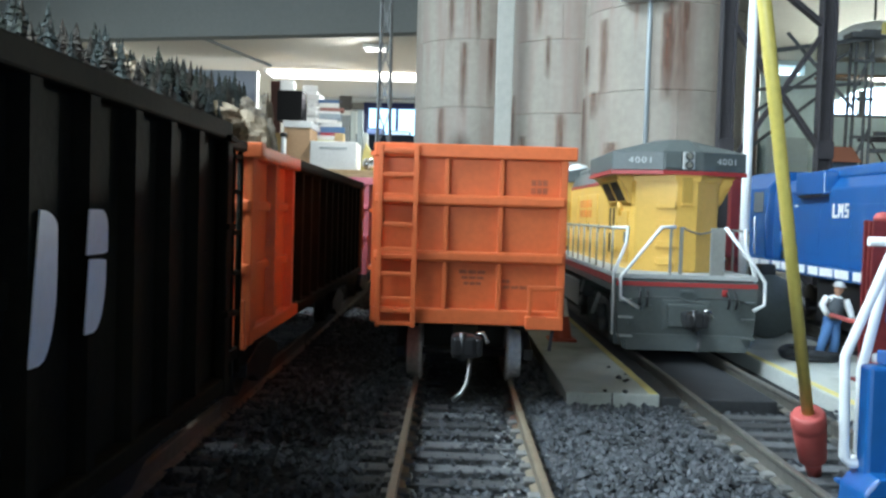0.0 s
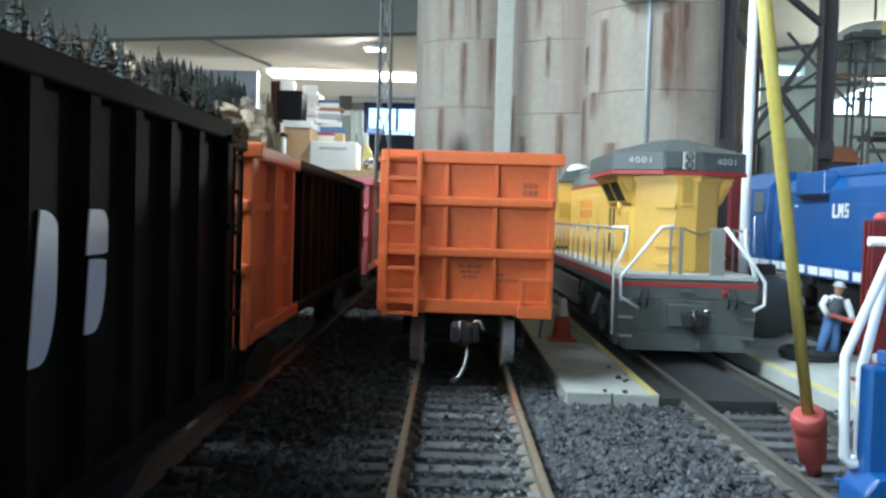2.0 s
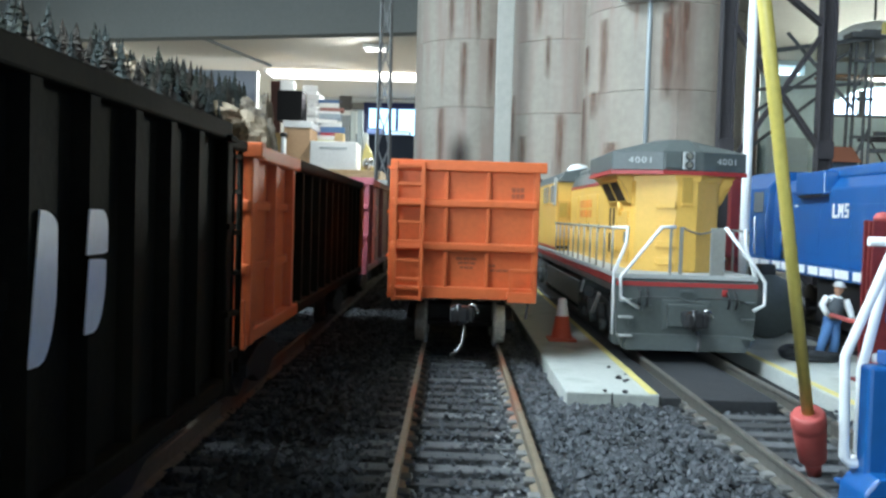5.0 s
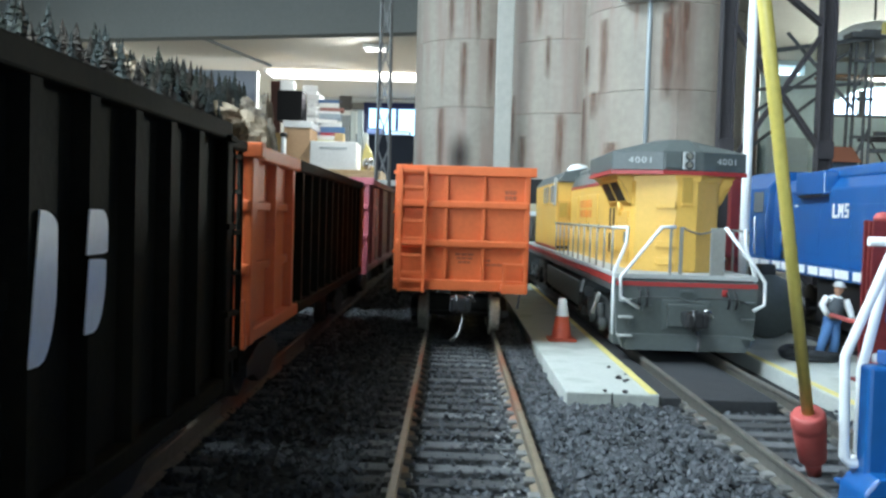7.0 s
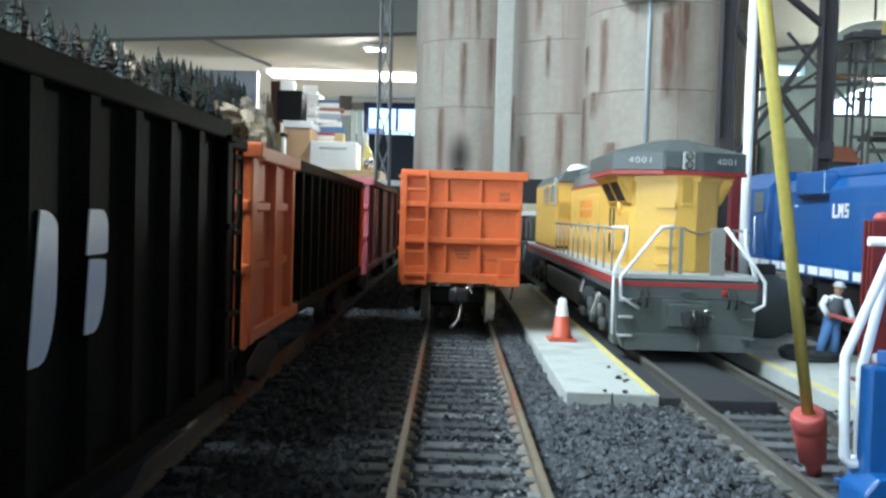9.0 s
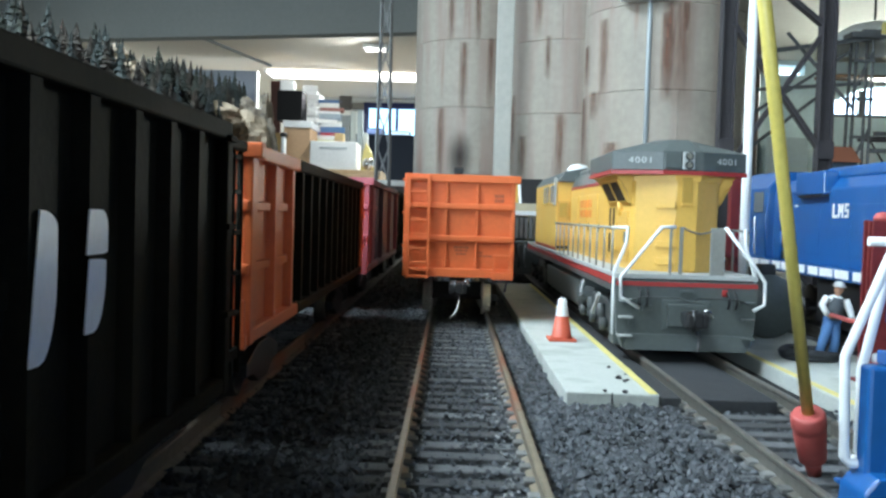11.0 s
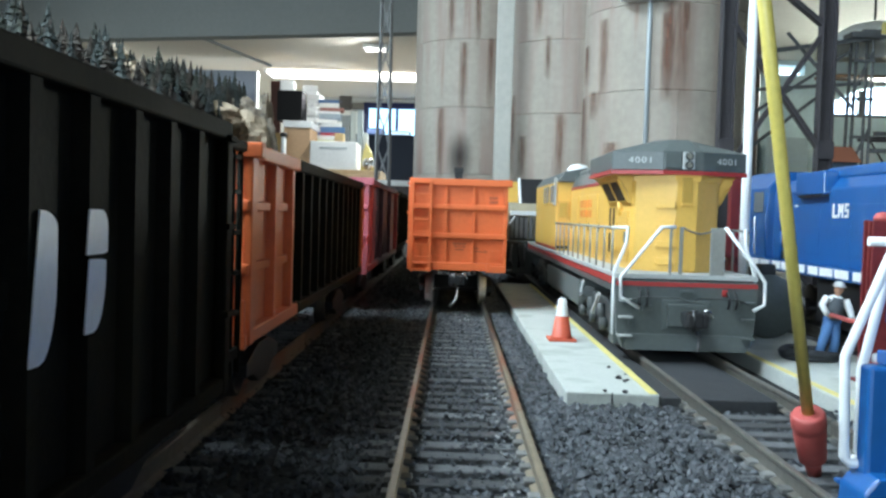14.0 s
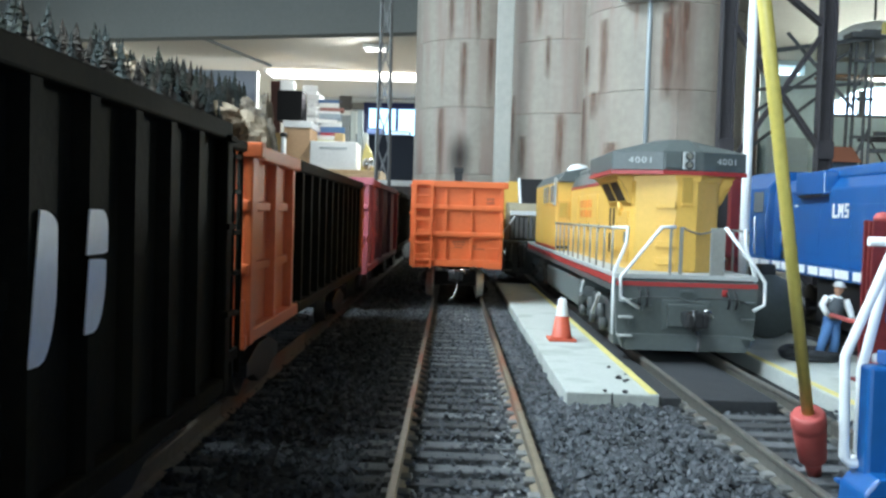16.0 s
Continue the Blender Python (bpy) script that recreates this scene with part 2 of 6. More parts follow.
# layout table with its ballast bed
table = thing("layout_table", "plywood layout baseboard on wooden legs under the model yard", "table", kind="structure")
part("baseboard", box(B(), -1.0, 1.15, -0.6, 3.0, -0.06, -0.0135), TABLE, table)
for x in (-0.92, 1.07):
    for y in (-0.5, 1.2, 2.9):
        part("leg", box(B(), x - 0.03, x + 0.03, y - 0.03, y + 0.03, ZF, -0.0602, 0.003), TABLE, table)
bm = B()
n_u, n_v = 90, 130
grid = [[bm.verts.new((-0.98 + 2.1 * i / n_u, -0.55 + 3.5 * j / n_v, -0.0105 + 0.0012 * noise.noise((i * 0.35, j * 0.35, 0)))) for i in range(n_u + 1)] for j in range(n_v + 1)]
for j in range(n_v):
    for i in range(n_u):
        bm.faces.new((grid[j][i], grid[j][i + 1], grid[j + 1][i + 1], grid[j + 1][i])).smooth = True
solid("ground", bm, GROUND, "dark grey ballasted ground of the model yard", "ground", kind="structure")


# ---- tracks ----
def rail_mesh(y0, y1):
    bm = B()
    h = [(-0.0030, -0.0085), (0.0030, -0.0085), (0.0030, -0.0076), (0.0007, -0.0066), (0.0007, -0.0024), (0.0014, -0.0016), (0.0014, -0.0004), (0.0009, 0.0),
         (-0.0009, 0.0), (-0.0014, -0.0004), (-0.0014, -0.0016), (-0.0007, -0.0024), (-0.0007, -0.0066), (-0.0030, -0.0076)]
    return prism(bm, h, "Y", y0, y1)


tie_bm = box(B(), -0.040, 0.040, -0.0044, 0.0044, -0.0135, -0.0083, 0.0006)
TIE_MESH = bpy.data.meshes.new("tie")
tie_bm.to_mesh(TIE_MESH)
tie_bm.free()
TIE_MESH.materials.append(TIE)
chair_bm = box(B(), -0.0048, 0.0048, -0.0030, 0.0030, -0.0083, -0.0062, 0.0004)
CHAIR_MESH = bpy.data.meshes.new("rail_chair")
chair_bm.to_mesh(CHAIR_MESH)
chair_bm.free()
CHAIR_MESH.materials.append(CHAIR)


def track(cx, y0, y1, label, chairs=False, near=(RAIL_TAN, RAIL_TOP), far=RAIL_DARK, pitch=0.0175):
    t = thing("railway_track", label, "track", Matrix.Translation((cx, 0, 0)), group="yard tracks", kind="structure")
    cuts = [y0] + [y for y in (0.39, 0.615, 1.20) if y0 < y < y1] + [y1]
    for sx in (-0.0239, 0.0239):
        for a, b in zip(cuts, cuts[1:]):
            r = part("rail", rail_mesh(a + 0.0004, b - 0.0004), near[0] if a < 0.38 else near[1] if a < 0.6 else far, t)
            r.location.x = sx
    k = int((y1 - y0) / pitch)
    for i in range(k):
        y = y0 + (i + 0.5) * pitch
        shared("sleeper", TIE_MESH, t, pose(random.uniform(-0.0006, 0.0006), y + random.uniform(-0.0006, 0.0006), random.uniform(-0.0006, 0.0002), 0, 0, random.uniform(-1, 1)))
        if chairs and y < 0.9:
            for sx in (-0.0239, 0.0239):
                shared("rail_chair", CHAIR_MESH, t, pose(sx, y, 0))
    return t


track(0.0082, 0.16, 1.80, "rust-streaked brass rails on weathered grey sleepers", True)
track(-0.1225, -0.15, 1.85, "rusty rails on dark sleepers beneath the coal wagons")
track(0.1440, 0.16, 1.55, "grey rails, darker further off, on grey sleepers beside the concrete slabs", True, (RAIL_GREY, RAIL_GREY))
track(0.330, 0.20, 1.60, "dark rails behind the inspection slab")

# loose ballast chips
rng = np.random.default_rng(4)


def chips(name, regions, label, material=STONE):
    verts, faces = [], []
    base = np.array([(0, 0, 1), (1, 0, 0), (0, 1, 0), (-1, 0, 0), (0, -1, 0), (0, 0, -0.6)], float)
    tri = [(0, 1, 2), (0, 2, 3), (0, 3, 4), (0, 4, 1), (5, 2, 1), (5, 3, 2), (5, 4, 3), (5, 1, 4)]
    for x0, x1, y0, y1, count, z, size in regions:
        for _ in range(count):
            s = size * rng.uniform(0.5, 1.25)
            p = base * (s * rng.uniform(0.6, 1.2, 3)) * rng.uniform(0.75, 1.2, (6, 1))
            a = rng.uniform(0, 6.28)
            c, q = math.cos(a), math.sin(a)
            p = p @ np.array([(c, q, 0), (-q, c, 0), (0, 0, 1)])
            tip = rng.uniform(-0.7, 0.7)
            c, q = math.cos(tip), math.sin(tip)
            p = p @ np.array([(c, 0, q), (0, 1, 0), (-q, 0, c)])
            p += (rng.uniform(x0, x1), rng.uniform(y0, y1), z + rng.uniform(-0.001, 0.001))
            k = len(verts)
            verts += p.tolist()
            faces += [tuple(k + i for i in f) for f in tri]
    me = bpy.data.meshes.new(name)
    me.from_pydata(verts, [], faces)
    me.materials.append(material)
    return tagged(new(name, me), label, "ballast", kind="stuff")


chips("ballast", [(0.035, 0.112, 0.20, 0.452, 5200, -0.0088, 0.0018), (-0.0215, 0.039, 0.20, 0.95, 3000, -0.0106, 0.0016), (-0.020, 0.037, 0.20, 0.95, 3000, -0.0083, 0.0014),
                  (0.032, 0.058, 0.44, 1.2, 2600, -0.0090, 0.0018), (0.105, 0.195, 0.20, 0.45, 3200, -0.0106, 0.0017), (0.170, 0.32, 0.20, 0.45, 2900, -0.0090, 0.0018),
                  (-0.045, -0.018, 0.20, 0.95, 2200, -0.0092, 0.0018), (-0.02, 0.12, 0.95, 1.9, 2500, -0.0092, 0.0020)], "loose dark grey granite ballast chips")
# Chips coloured darker where the standing wagons cast shade.
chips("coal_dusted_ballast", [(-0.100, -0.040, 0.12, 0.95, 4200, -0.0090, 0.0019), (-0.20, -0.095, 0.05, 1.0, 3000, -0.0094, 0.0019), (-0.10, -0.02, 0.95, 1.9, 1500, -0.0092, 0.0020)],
      "ballast chips darkened for the shade beside the standing wagons", STONE_SHADED)

grit = mat("pale_grit_chips", (0.21, 0.215, 0.215), 0.85, island=True, rand=0.5)
chips("pale_grit", [(0.0190, 0.0290, 0.26, 0.50, 80, -0.0078, 0.0012), (0.0345, 0.0400, 0.26, 0.50, 45, -0.0078, 0.0012), (-0.0110, -0.0080, 0.24, 0.6, 25, -0.0080, 0.0011), (0.005, 0.02, 0.78, 0.86, 35, -0.0080, 0.0012)],
      "pale grit scattered along the rails", grit)

# concrete slabs with a yellow edge line
for x0, x1, y0, y1, line, what in ((0.0592, 0.1055, 0.4455, 1.16, 1, "long pale concrete slab with a yellow painted edge line"), (0.1955, 0.272, 0.425, 1.05, 0, "pale concrete inspection slab with a worn yellow edge line")):
    s = thing("concrete_slab", what, "slab", group="inspection slabs", kind="structure")
    part("slab_body", box(B(), x0, x1, y0, y1, -0.0115, -0.002, 0.0007), CONCRETE, s)
    lx = (x1 - 0.0050, x1 - 0.0008) if line else (x0 + 0.0008, x0 + 0.0055)
    part("edge_line", box(B(), lx[0], lx[1], y0 + 0.0008, y1 - 0.002, -0.0026, -0.00175), YELLOW_LINE, s, "worn yellow edge line")
for x, y, sx, sy in ((0.0820, 0.4452, 0.0003, 0.0010),):
    solid("slab_joint", box(B(), x - sx, x + sx, y - 0.0002, y + sy, -0.0112, -0.0019), RUBBER, "thin dark joint in the slab's end face", "joint", kind="structure")
# rubber crossing mats in the loco track
for x0, x1, y0 in ((0.1246, 0.1634, 0.4440), (0.1062, 0.1165, 0.4460)):
    solid("crossing_mat", box(B(), x0, x1, y0, 0.98, -0.0115, -0.0035, 0.0006), RUBBER, "dark rubber crossing mat between the rails", "mat", group="crossing mats")


# ---- coal wagons ----
LEN = 0.44


def wheelset(parent, steel=None):
    ws = part("wheelset", tube(B(), [(-0.030, 0, 0.0125), (0.030, 0, 0.0125)], 0.0018, 10), STEEL_DARK, parent)
    for s in (-1, 1):
        prof = [(0.0135, 0.0), (0.0150, 0.0008), (0.0150, 0.0020), (0.0128, 0.0030), (0.0122, 0.0080), (0.0105, 0.0082), (0.0100, 0.0055), (0.0040, 0.0050), (0.0038, 0.0068), (0.0, 0.0068)]
        bm = lathe(B(), [(0.0, 0.0004)] + prof, 28, "X")
        if s < 0:
            bmesh.ops.scale(bm, vec=(-1, 1, 1), verts=bm.verts)
            bmesh.ops.reverse_faces(bm, faces=bm.faces)
        bmesh.ops.translate(bm, vec=(s * 0.0212, 0, 0.0125), verts=bm.verts)
        part("wheel", bm, steel or WHEEL_STEEL, ws)
    return ws


def truck(car, yc, steel=None):
    for dy in (-0.026, 0.026):
        wheelset(car, steel).location.y = yc + dy
    for s in (-1, 1):
        x0, x1 = sorted((s * 0.0305, s * 0.0350))
        bm = prism(B(), [(yc - 0.035, 0.010), (yc - 0.022, 0.009), (yc - 0.010, 0.004), (yc + 0.010, 0.004), (yc + 0.022, 0.009), (yc + 0.035, 0.010), (yc + 0.035, 0.016), (yc + 0.012, 0.022), (yc - 0.012, 0.022), (yc - 0.035, 0.016)], "X", x0, x1, 0.0006)
        part("side_frame", bm, BLACK_PLASTIC, car)
    part("bolster", box(B(), -0.031, 0.031, yc - 0.007, yc + 0.007, 0.012, 0.024, 0.001), BLACK_PLASTIC, car)


def coupler(car, y, s, hose=True):
    q = lambda u, v: (min(y - s * u, y - s * v), max(y - s * u, y - s * v))
    bm = box(B(), -0.0042, 0.0042, *q(0.018, -0.02), 0.0215, 0.0285, 0.001)
    box(bm, -0.0068, 0.0045, *q(0.027, 0.015), 0.0205, 0.0305, 0.0020)
    box(bm, 0.0030, 0.0072, *q(0.026, 0.019), 0.0210, 0.0298, 0.0015)
    tube(bm, [(-0.0018, y - s * 0.0255, 0.0195), (-0.0018, y - s * 0.0255, 0.0318)], 0.0018, 10)
    cp = part("coupler", bm, COUPLER_BLACK, car, "black knuckle coupler")
    part("pin", tube(B(), [(0.004, y - s * 0.024, 0.0310), (0.0070, y - s * 0.024, 0.0318), (0.0095, y - s * 0.024, 0.0275)], 0.0010, 8), SILVER, cp)
    if hose:
        part("air_hose", tube(B(), [(0.0015, y - s * 0.022, 0.022), (0.0015, y - s * 0.026, 0.016), (0.0005, y - s * 0.029, 0.010), (-0.0020, y - s * 0.031, 0.0055), (-0.0055, y - s * 0.032, 0.0030)], 0.0013, 8, [0.0008, 0.0008, 0.0009, 0.0008, 0.0013]), HOSE_STEEL, cp, "bright metal brake hose")


COUPLER_BLACK = mat("oiled_black_steel", (0.03, 0.03, 0.032), 0.35, 0.3, vary=0.3)
STENCIL = mat("faded_stencil_paint", (0.38, 0.090, 0.034), 0.6, vary=0.4)


def car_end(car, y, s, paint, floor, roof, ladder=True):
    """The ribbed end of a wagon at y; s = 1: it faces -y."""
    def slab(x0, x1, d0, d1, z0, z1, bev=0.0006):
        a, b = sorted((y + s * d0, y + s * d1))
        xs = sorted((s * x0, s * x1))
        return box(B(), xs[0], xs[1], a, b, z0, z1, bev)
    h = roof - floor
    z = lambda k: floor + h * k
    part("end_panel", slab(-0.0430, 0.0430, 0.0032, 0.0055, z(0.02), z(0.97)), paint, car)
    part("end_sill", slab(-0.0445, 0.0440, -0.0010, 0.0055, z(0.0), z(0.085)), paint, car)
    part("top_chord", slab(-0.0445, 0.0492, -0.0015, 0.0055, z(0.925), z(1.0)), paint, car)
    for k in (0.350, 0.665):
        part("end_beam", slab(-0.0440, 0.0445, -0.0010, 0.0050, z(k - 0.004), z(k + 0.056), 0.0012), paint, car)
    for x in (-0.0108, 0.0145):
        part("stiffener", slab(x - 0.0011, x + 0.0011, 0.0, 0.0050, z(0.06), z(0.93), 0.0004), paint, car)
    for sx in (-1, 1):
        part("corner_post", slab(sx * 0.0435 - 0.0018, sx * 0.0435 + 0.0018, 0.0004, 0.0075, z(0.0), z(0.95)), paint, car)
    if not ladder:
        return
    for sx in (-0.0413, -0.0250):
        part("ladder_rail", slab(sx - 0.0011, sx + 0.0011, -0.0050, -0.0030, z(-0.02), z(0.985), 0.0003), paint, car)
    for i in range(8):
        part("ladder_rung", slab(-0.0413, -0.0250, -0.0048, -0.0032, z(0.0 + 0.137 * i) - 0.0009, z(0.0 + 0.137 * i) + 0.0009, 0.0003), paint, car)
    for k in (0.07, 0.37, 0.68, 0.95):
        part("ladder_bracket", slab(-0.0413, -0.0250, -0.0044, 0.0, z(k) - 0.0010, z(k) + 0.0010, 0.0003), paint, car)
    bm = slab(0.0280, 0.0298, -0.0045, -0.0025, z(0.015), z(0.225), 0.0003)
    for q in (slab(0.0420, 0.0440, -0.0045, -0.0025, z(0.015), z(0.225), 0.0003), slab(0.0280, 0.0440, -0.0045, -0.0025, z(0.205), z(0.230), 0.0003), slab(0.0270, 0.0445, -0.0050, -0.0010, z(-0.012), z(0.06), 0.0004)):
        merge(bm, q)
    part("corner_step", bm, paint, car)
    for zz in (0.30, 0.62, 0.94):
        part("grab_bracket", slab(-0.0468, -0.0440, 0.001, 0.010, z(zz) - 0.0010, z(zz) + 0.0010, 0.0002), paint, car)
    part("cut_lever", tube(B(), [(s * 0.040, y - s * 0.002, z(-0.01)), (s * 0.0385, y - s * 0.003, z(-0.13))], 0.0008, 6), STEEL_DARK, car)


def stencils(car, y, floor, roof):
    h = roof - floor
    for x, k, w, t in ((0.0325, 0.80, 0.0080, 0.0028), (0.0325, 0.755, 0.0080, 0.0028), (0.0025, 0.292, 0.0130, 0.0016), (0.0025, 0.260, 0.0110, 0.0013), (0.0025, 0.228, 0.0085, 0.0013), (0.0180, 0.245, 0.0040, 0.0014), (0.0225, 0.212, 0.0120, 0.0014)):
        zc = floor + h * k
        bm = B()
        n = 3 if w > 0.006 else 2
        for i in range(n):
            a = x - w / 2 + w * i / n
            box(bm, a, a + w / n * 0.82, y + 0.0029, y + 0.0034, zc - t / 2, zc + t / 2)
        part("stencil_bar", bm, STENCIL, car, "dark stencilled data bars")


def gondola(label, side_paint, end_paint, end_len, far_len, floor, roof, m, pitch=0.0293, ladder=True, hw=0.0445, steel=None):
    car = thing("coal_wagon", label, "wagon", m, group="coal wagons")
    h = roof - floor
    spans = [(0.0, end_len, end_paint), (end_len, LEN - far_len, side_paint), (LEN - far_len, LEN, end_paint)]
    for s in (-1, 1):
        for a, b, paint in spans:
            if b - a < 0.005:
                continue
            x0, x1 = sorted((s * (hw - 0.006), s * (hw - 0.004)))
            part("side_panel", box(B(), x0, x1, a + 0.004, b - 0.0005 if b < LEN else b - 0.004, floor + 0.002, roof - 0.002), paint, car)
            x0, x1 = sorted((s * (hw - 0.0058), s * (hw + 0.0006)))
            part("top_rail", box(B(), x0, x1, a + 0.001, b - 0.0005, roof - 0.006, roof + 0.0002, 0.0008), paint, car)
            part("side_sill", box(B(), x0, x1, a + 0.002, b - 0.0005, floor + 0.0003, floor + 0.006, 0.0008), paint, car)
        y = pitch * 0.4
        while y < LEN - 0.01:
            paint = end_paint if (y < end_len or y > LEN - far_len) else side_paint
            x0, x1 = sorted((s * (hw - 0.0045), s * (hw - 0.0002)))
            bm = prism(B(), [(x0 if s > 0 else x1, y - 0.0042), (x1 if s > 0 else x0, y - 0.0026), (x1 if s > 0 else x0, y + 0.0026), (x0 if s > 0 else x1, y + 0.0042)], "Z", floor + 0.005, roof - 0.005)
            part("side_rib", bm, paint, car)
            y += pitch * (1.45 if y < end_len - pitch else 1.0)
        if end_len > 0.01:
            for k in (0.35, 0.665):
                x0, x1 = sorted((s * (hw - 0.0045), s * (hw - 0.0022)))
                part("side_beam", box(B(), x0, x1, 0.006, end_len - 0.002, floor + h * k, floor + h * (k + 0.05), 0.0006), end_paint, car)
    part("floor_plate", box(B(), -hw + 0.004, hw - 0.004, 0.006, LEN - 0.006, floor + 0.001, floor + 0.004), BLACK_PAINT, car)
    part("centre_sill", box(B(), -0.006, 0.006, 0.0, LEN, floor - 0.009, floor + 0.0008, 0.0008), BLACK_PAINT, car)
    car_end(car, 0.0, 1, end_paint, floor, roof, ladder)
    car_end(car, LEN, -1, end_paint, floor, roof, ladder)
    for yc in (0.078, LEN - 0.078):
        truck(car, yc, steel)
    coupler(car, 0.004, 1)
    coupler(car, LEN - 0.004, -1, False)
    return car


FLOOR, ROOF = 0.0330, 0.1165
moving_wagon = gondola("bright orange ended coal gondola with ladder, rolling along the track", BLACK_PAINT, ORANGE, 0.105, 0.07, FLOOR, ROOF, Matrix.Translation((0.0075, 0.42, 0)))
stencils(moving_wagon, 0.0, FLOOR, ROOF)
CX = -0.1225
NEAR_END = 0.318
near_wagon = gondola("black ribbed coal gondola with white emblem pieces", BLACK_PAINT, BLACK_PAINT, 0.0, 0.0, 0.0190, 0.1135, Matrix.Translation((CX, NEAR_END - LEN, 0)), pitch=0.0280, steel=WHEEL_DARK)
second_wagon = gondola("black coal gondola with bright orange rotary end", BLACK_PAINT, ORANGE, 0.112, 0.0, 0.0305, 0.1095, Matrix.Translation((CX, 0.349, 0)), steel=WHEEL_DARK)
# Light pink on the first 0.13 m, mauve beyond.
pink_wagon = gondola("smooth mauve-sided wagon with a light pink end", MAUVE, PINK_PAINT, 0.13, 0.0, 0.0270, 0.1160, Matrix.Translation((CX, 0.842, 0)), pitch=0.13, steel=WHEEL_DARK)
last_wagon = gondola("black coal gondola at the far end of the standing train", BLACK_PAINT, BLACK_PAINT, 0.0, 0.0, 0.0310, 0.1150, Matrix.Translation((CX, 1.312, 0)), steel=WHEEL_DARK)


def emblem(y0, y1, z0, z1, r, low=2.6, high=1.0):
    """A tall white shape with rounded far corners on the wagon side."""
    out = [(y0, z0)]
    for cy, cz, a0 in ((y1 - r, z0 + low * r, -90), (y1 - r, z1 - high * r, 0)):
        k = low if a0 < 0 else high
        out += [(cy + r * math.cos(radians(a0 + 15 * i)), cz + k * r * math.sin(radians(a0 + 15 * i))) for i in range(7)]
    out.append((y0 + 0.13 * (z1 - z0), z1))
    return prism(B(), [(y - (NEAR_END - LEN), z) for y, z in out], "X", 0.0448, 0.0452)


part("emblem", emblem(0.1655, 0.1770, 0.0530, 0.0826, 0.0075, 2.3, 0.5), WHITE_PAINT, near_wagon, "white painted emblem piece")
part("emblem", emblem(0.1915, 0.2030, 0.0730, 0.0828, 0.0040, 0.15, 1.0), WHITE_PAINT, near_wagon, "white painted emblem piece")
part("emblem", emblem(0.1910, 0.2022, 0.0560, 0.0720, 0.0070, 1.9, 0.1), WHITE_PAINT, near_wagon, "white painted emblem piece")
for x, dy in ((0.0425, 0.010), (0.0425, 0.022)):
    rd = part("brake_rod", tube(B(), [(x, LEN + dy, 0.022), (x, LEN + dy, 0.1065)], 0.0012, 8), BLACK_PAINT, near_wagon, "dark upright brake rod")
    for z in (0.030, 0.045, 0.060, 0.075, 0.090, 0.103):
        part("rod_clip", bar(B(), (x, LEN - 0.002, z), (x, LEN + dy, z), 0.0016), BLACK_PAINT, rd)
part("end_rail", box(B(), 0.0385, 0.0448, LEN - 0.001, LEN + 0.024, 0.1052, 0.1090, 0.0008), BLACK_PAINT, near_wagon)
part("end_platform", box(B(), -0.040, 0.0440, LEN - 0.001, LEN + 0.018, 0.028, 0.0325, 0.0006), BLACK_PAINT, near_wagon)
for y in (0.0300, 0.1650):
    part("name_plate", box(B(), 0.0405, 0.0412, LEN - y, LEN - y + 0.017, 0.0640, 0.0690, 0.0003), BLACK_PAINT, near_wagon)


# ---- silos ----
def silo_material():
    m = mat("rust_streaked_silo_paint", (0.350, 0.312, 0.262), 0.6, grain=90, big=9, vary=0.16, bump=0.1)
    nt = m.node_tree
    n, l = nt.nodes, nt.links
    b = n["Principled BSDF"]
    old = b.inputs["Base Color"].links[0].from_socket
    tc = n.new("ShaderNodeTexCoord")
    rnd = n.new("ShaderNodeObjectInfo")
    mp = n.new("ShaderNodeMapping")
    mp.inputs["Scale"].default_value = (20, 20, 1.5)
    shift = n.new("ShaderNodeVectorMath")
    shift.operation = "SCALE"
    shift.inputs["Scale"].default_value = 7.0
    cmb = n.new("ShaderNodeCombineXYZ")
    for s in cmb.inputs:
        l.new(rnd.outputs["Random"], s)
    l.new(cmb.outputs[0], shift.inputs[0])
    l.new(shift.outputs[0], mp.inputs["Location"])
    l.new(tc.outputs["Object"], mp.inputs["Vector"])
    for (lo, hi, colour, seed) in ((0.46, 0.68, (0.32, 0.24, 0.205), 5.0), (0.62, 0.80, (0.24, 0.11, 0.08), 0.0)):
        ns = n.new("ShaderNodeTexNoise")
        ns.noise_dimensions = "4D"
        ns.inputs["W"].default_value = seed
        ns.inputs["Scale"].default_value, ns.inputs["Detail"].default_value = 1.6, 5
        l.new(mp.outputs[0], ns.inputs["Vector"])
        mr = n.new("ShaderNodeMapRange")
        mr.inputs["From Min"].default_value, mr.inputs["From Max"].default_value = lo, hi
        l.new(ns.outputs[0], mr.inputs["Value"])
        mix = n.new("ShaderNodeMix")
        mix.data_type = "RGBA"
        l.new(mr.outputs[0], mix.inputs["Factor"])
        l.new(old, mix.inputs["A"])
        mix.inputs["B"].default_value = (*colour, 1)
        old = mix.outputs["Result"]
    l.new(old, b.inputs["Base Color"])
    return m


SILO = silo_material()


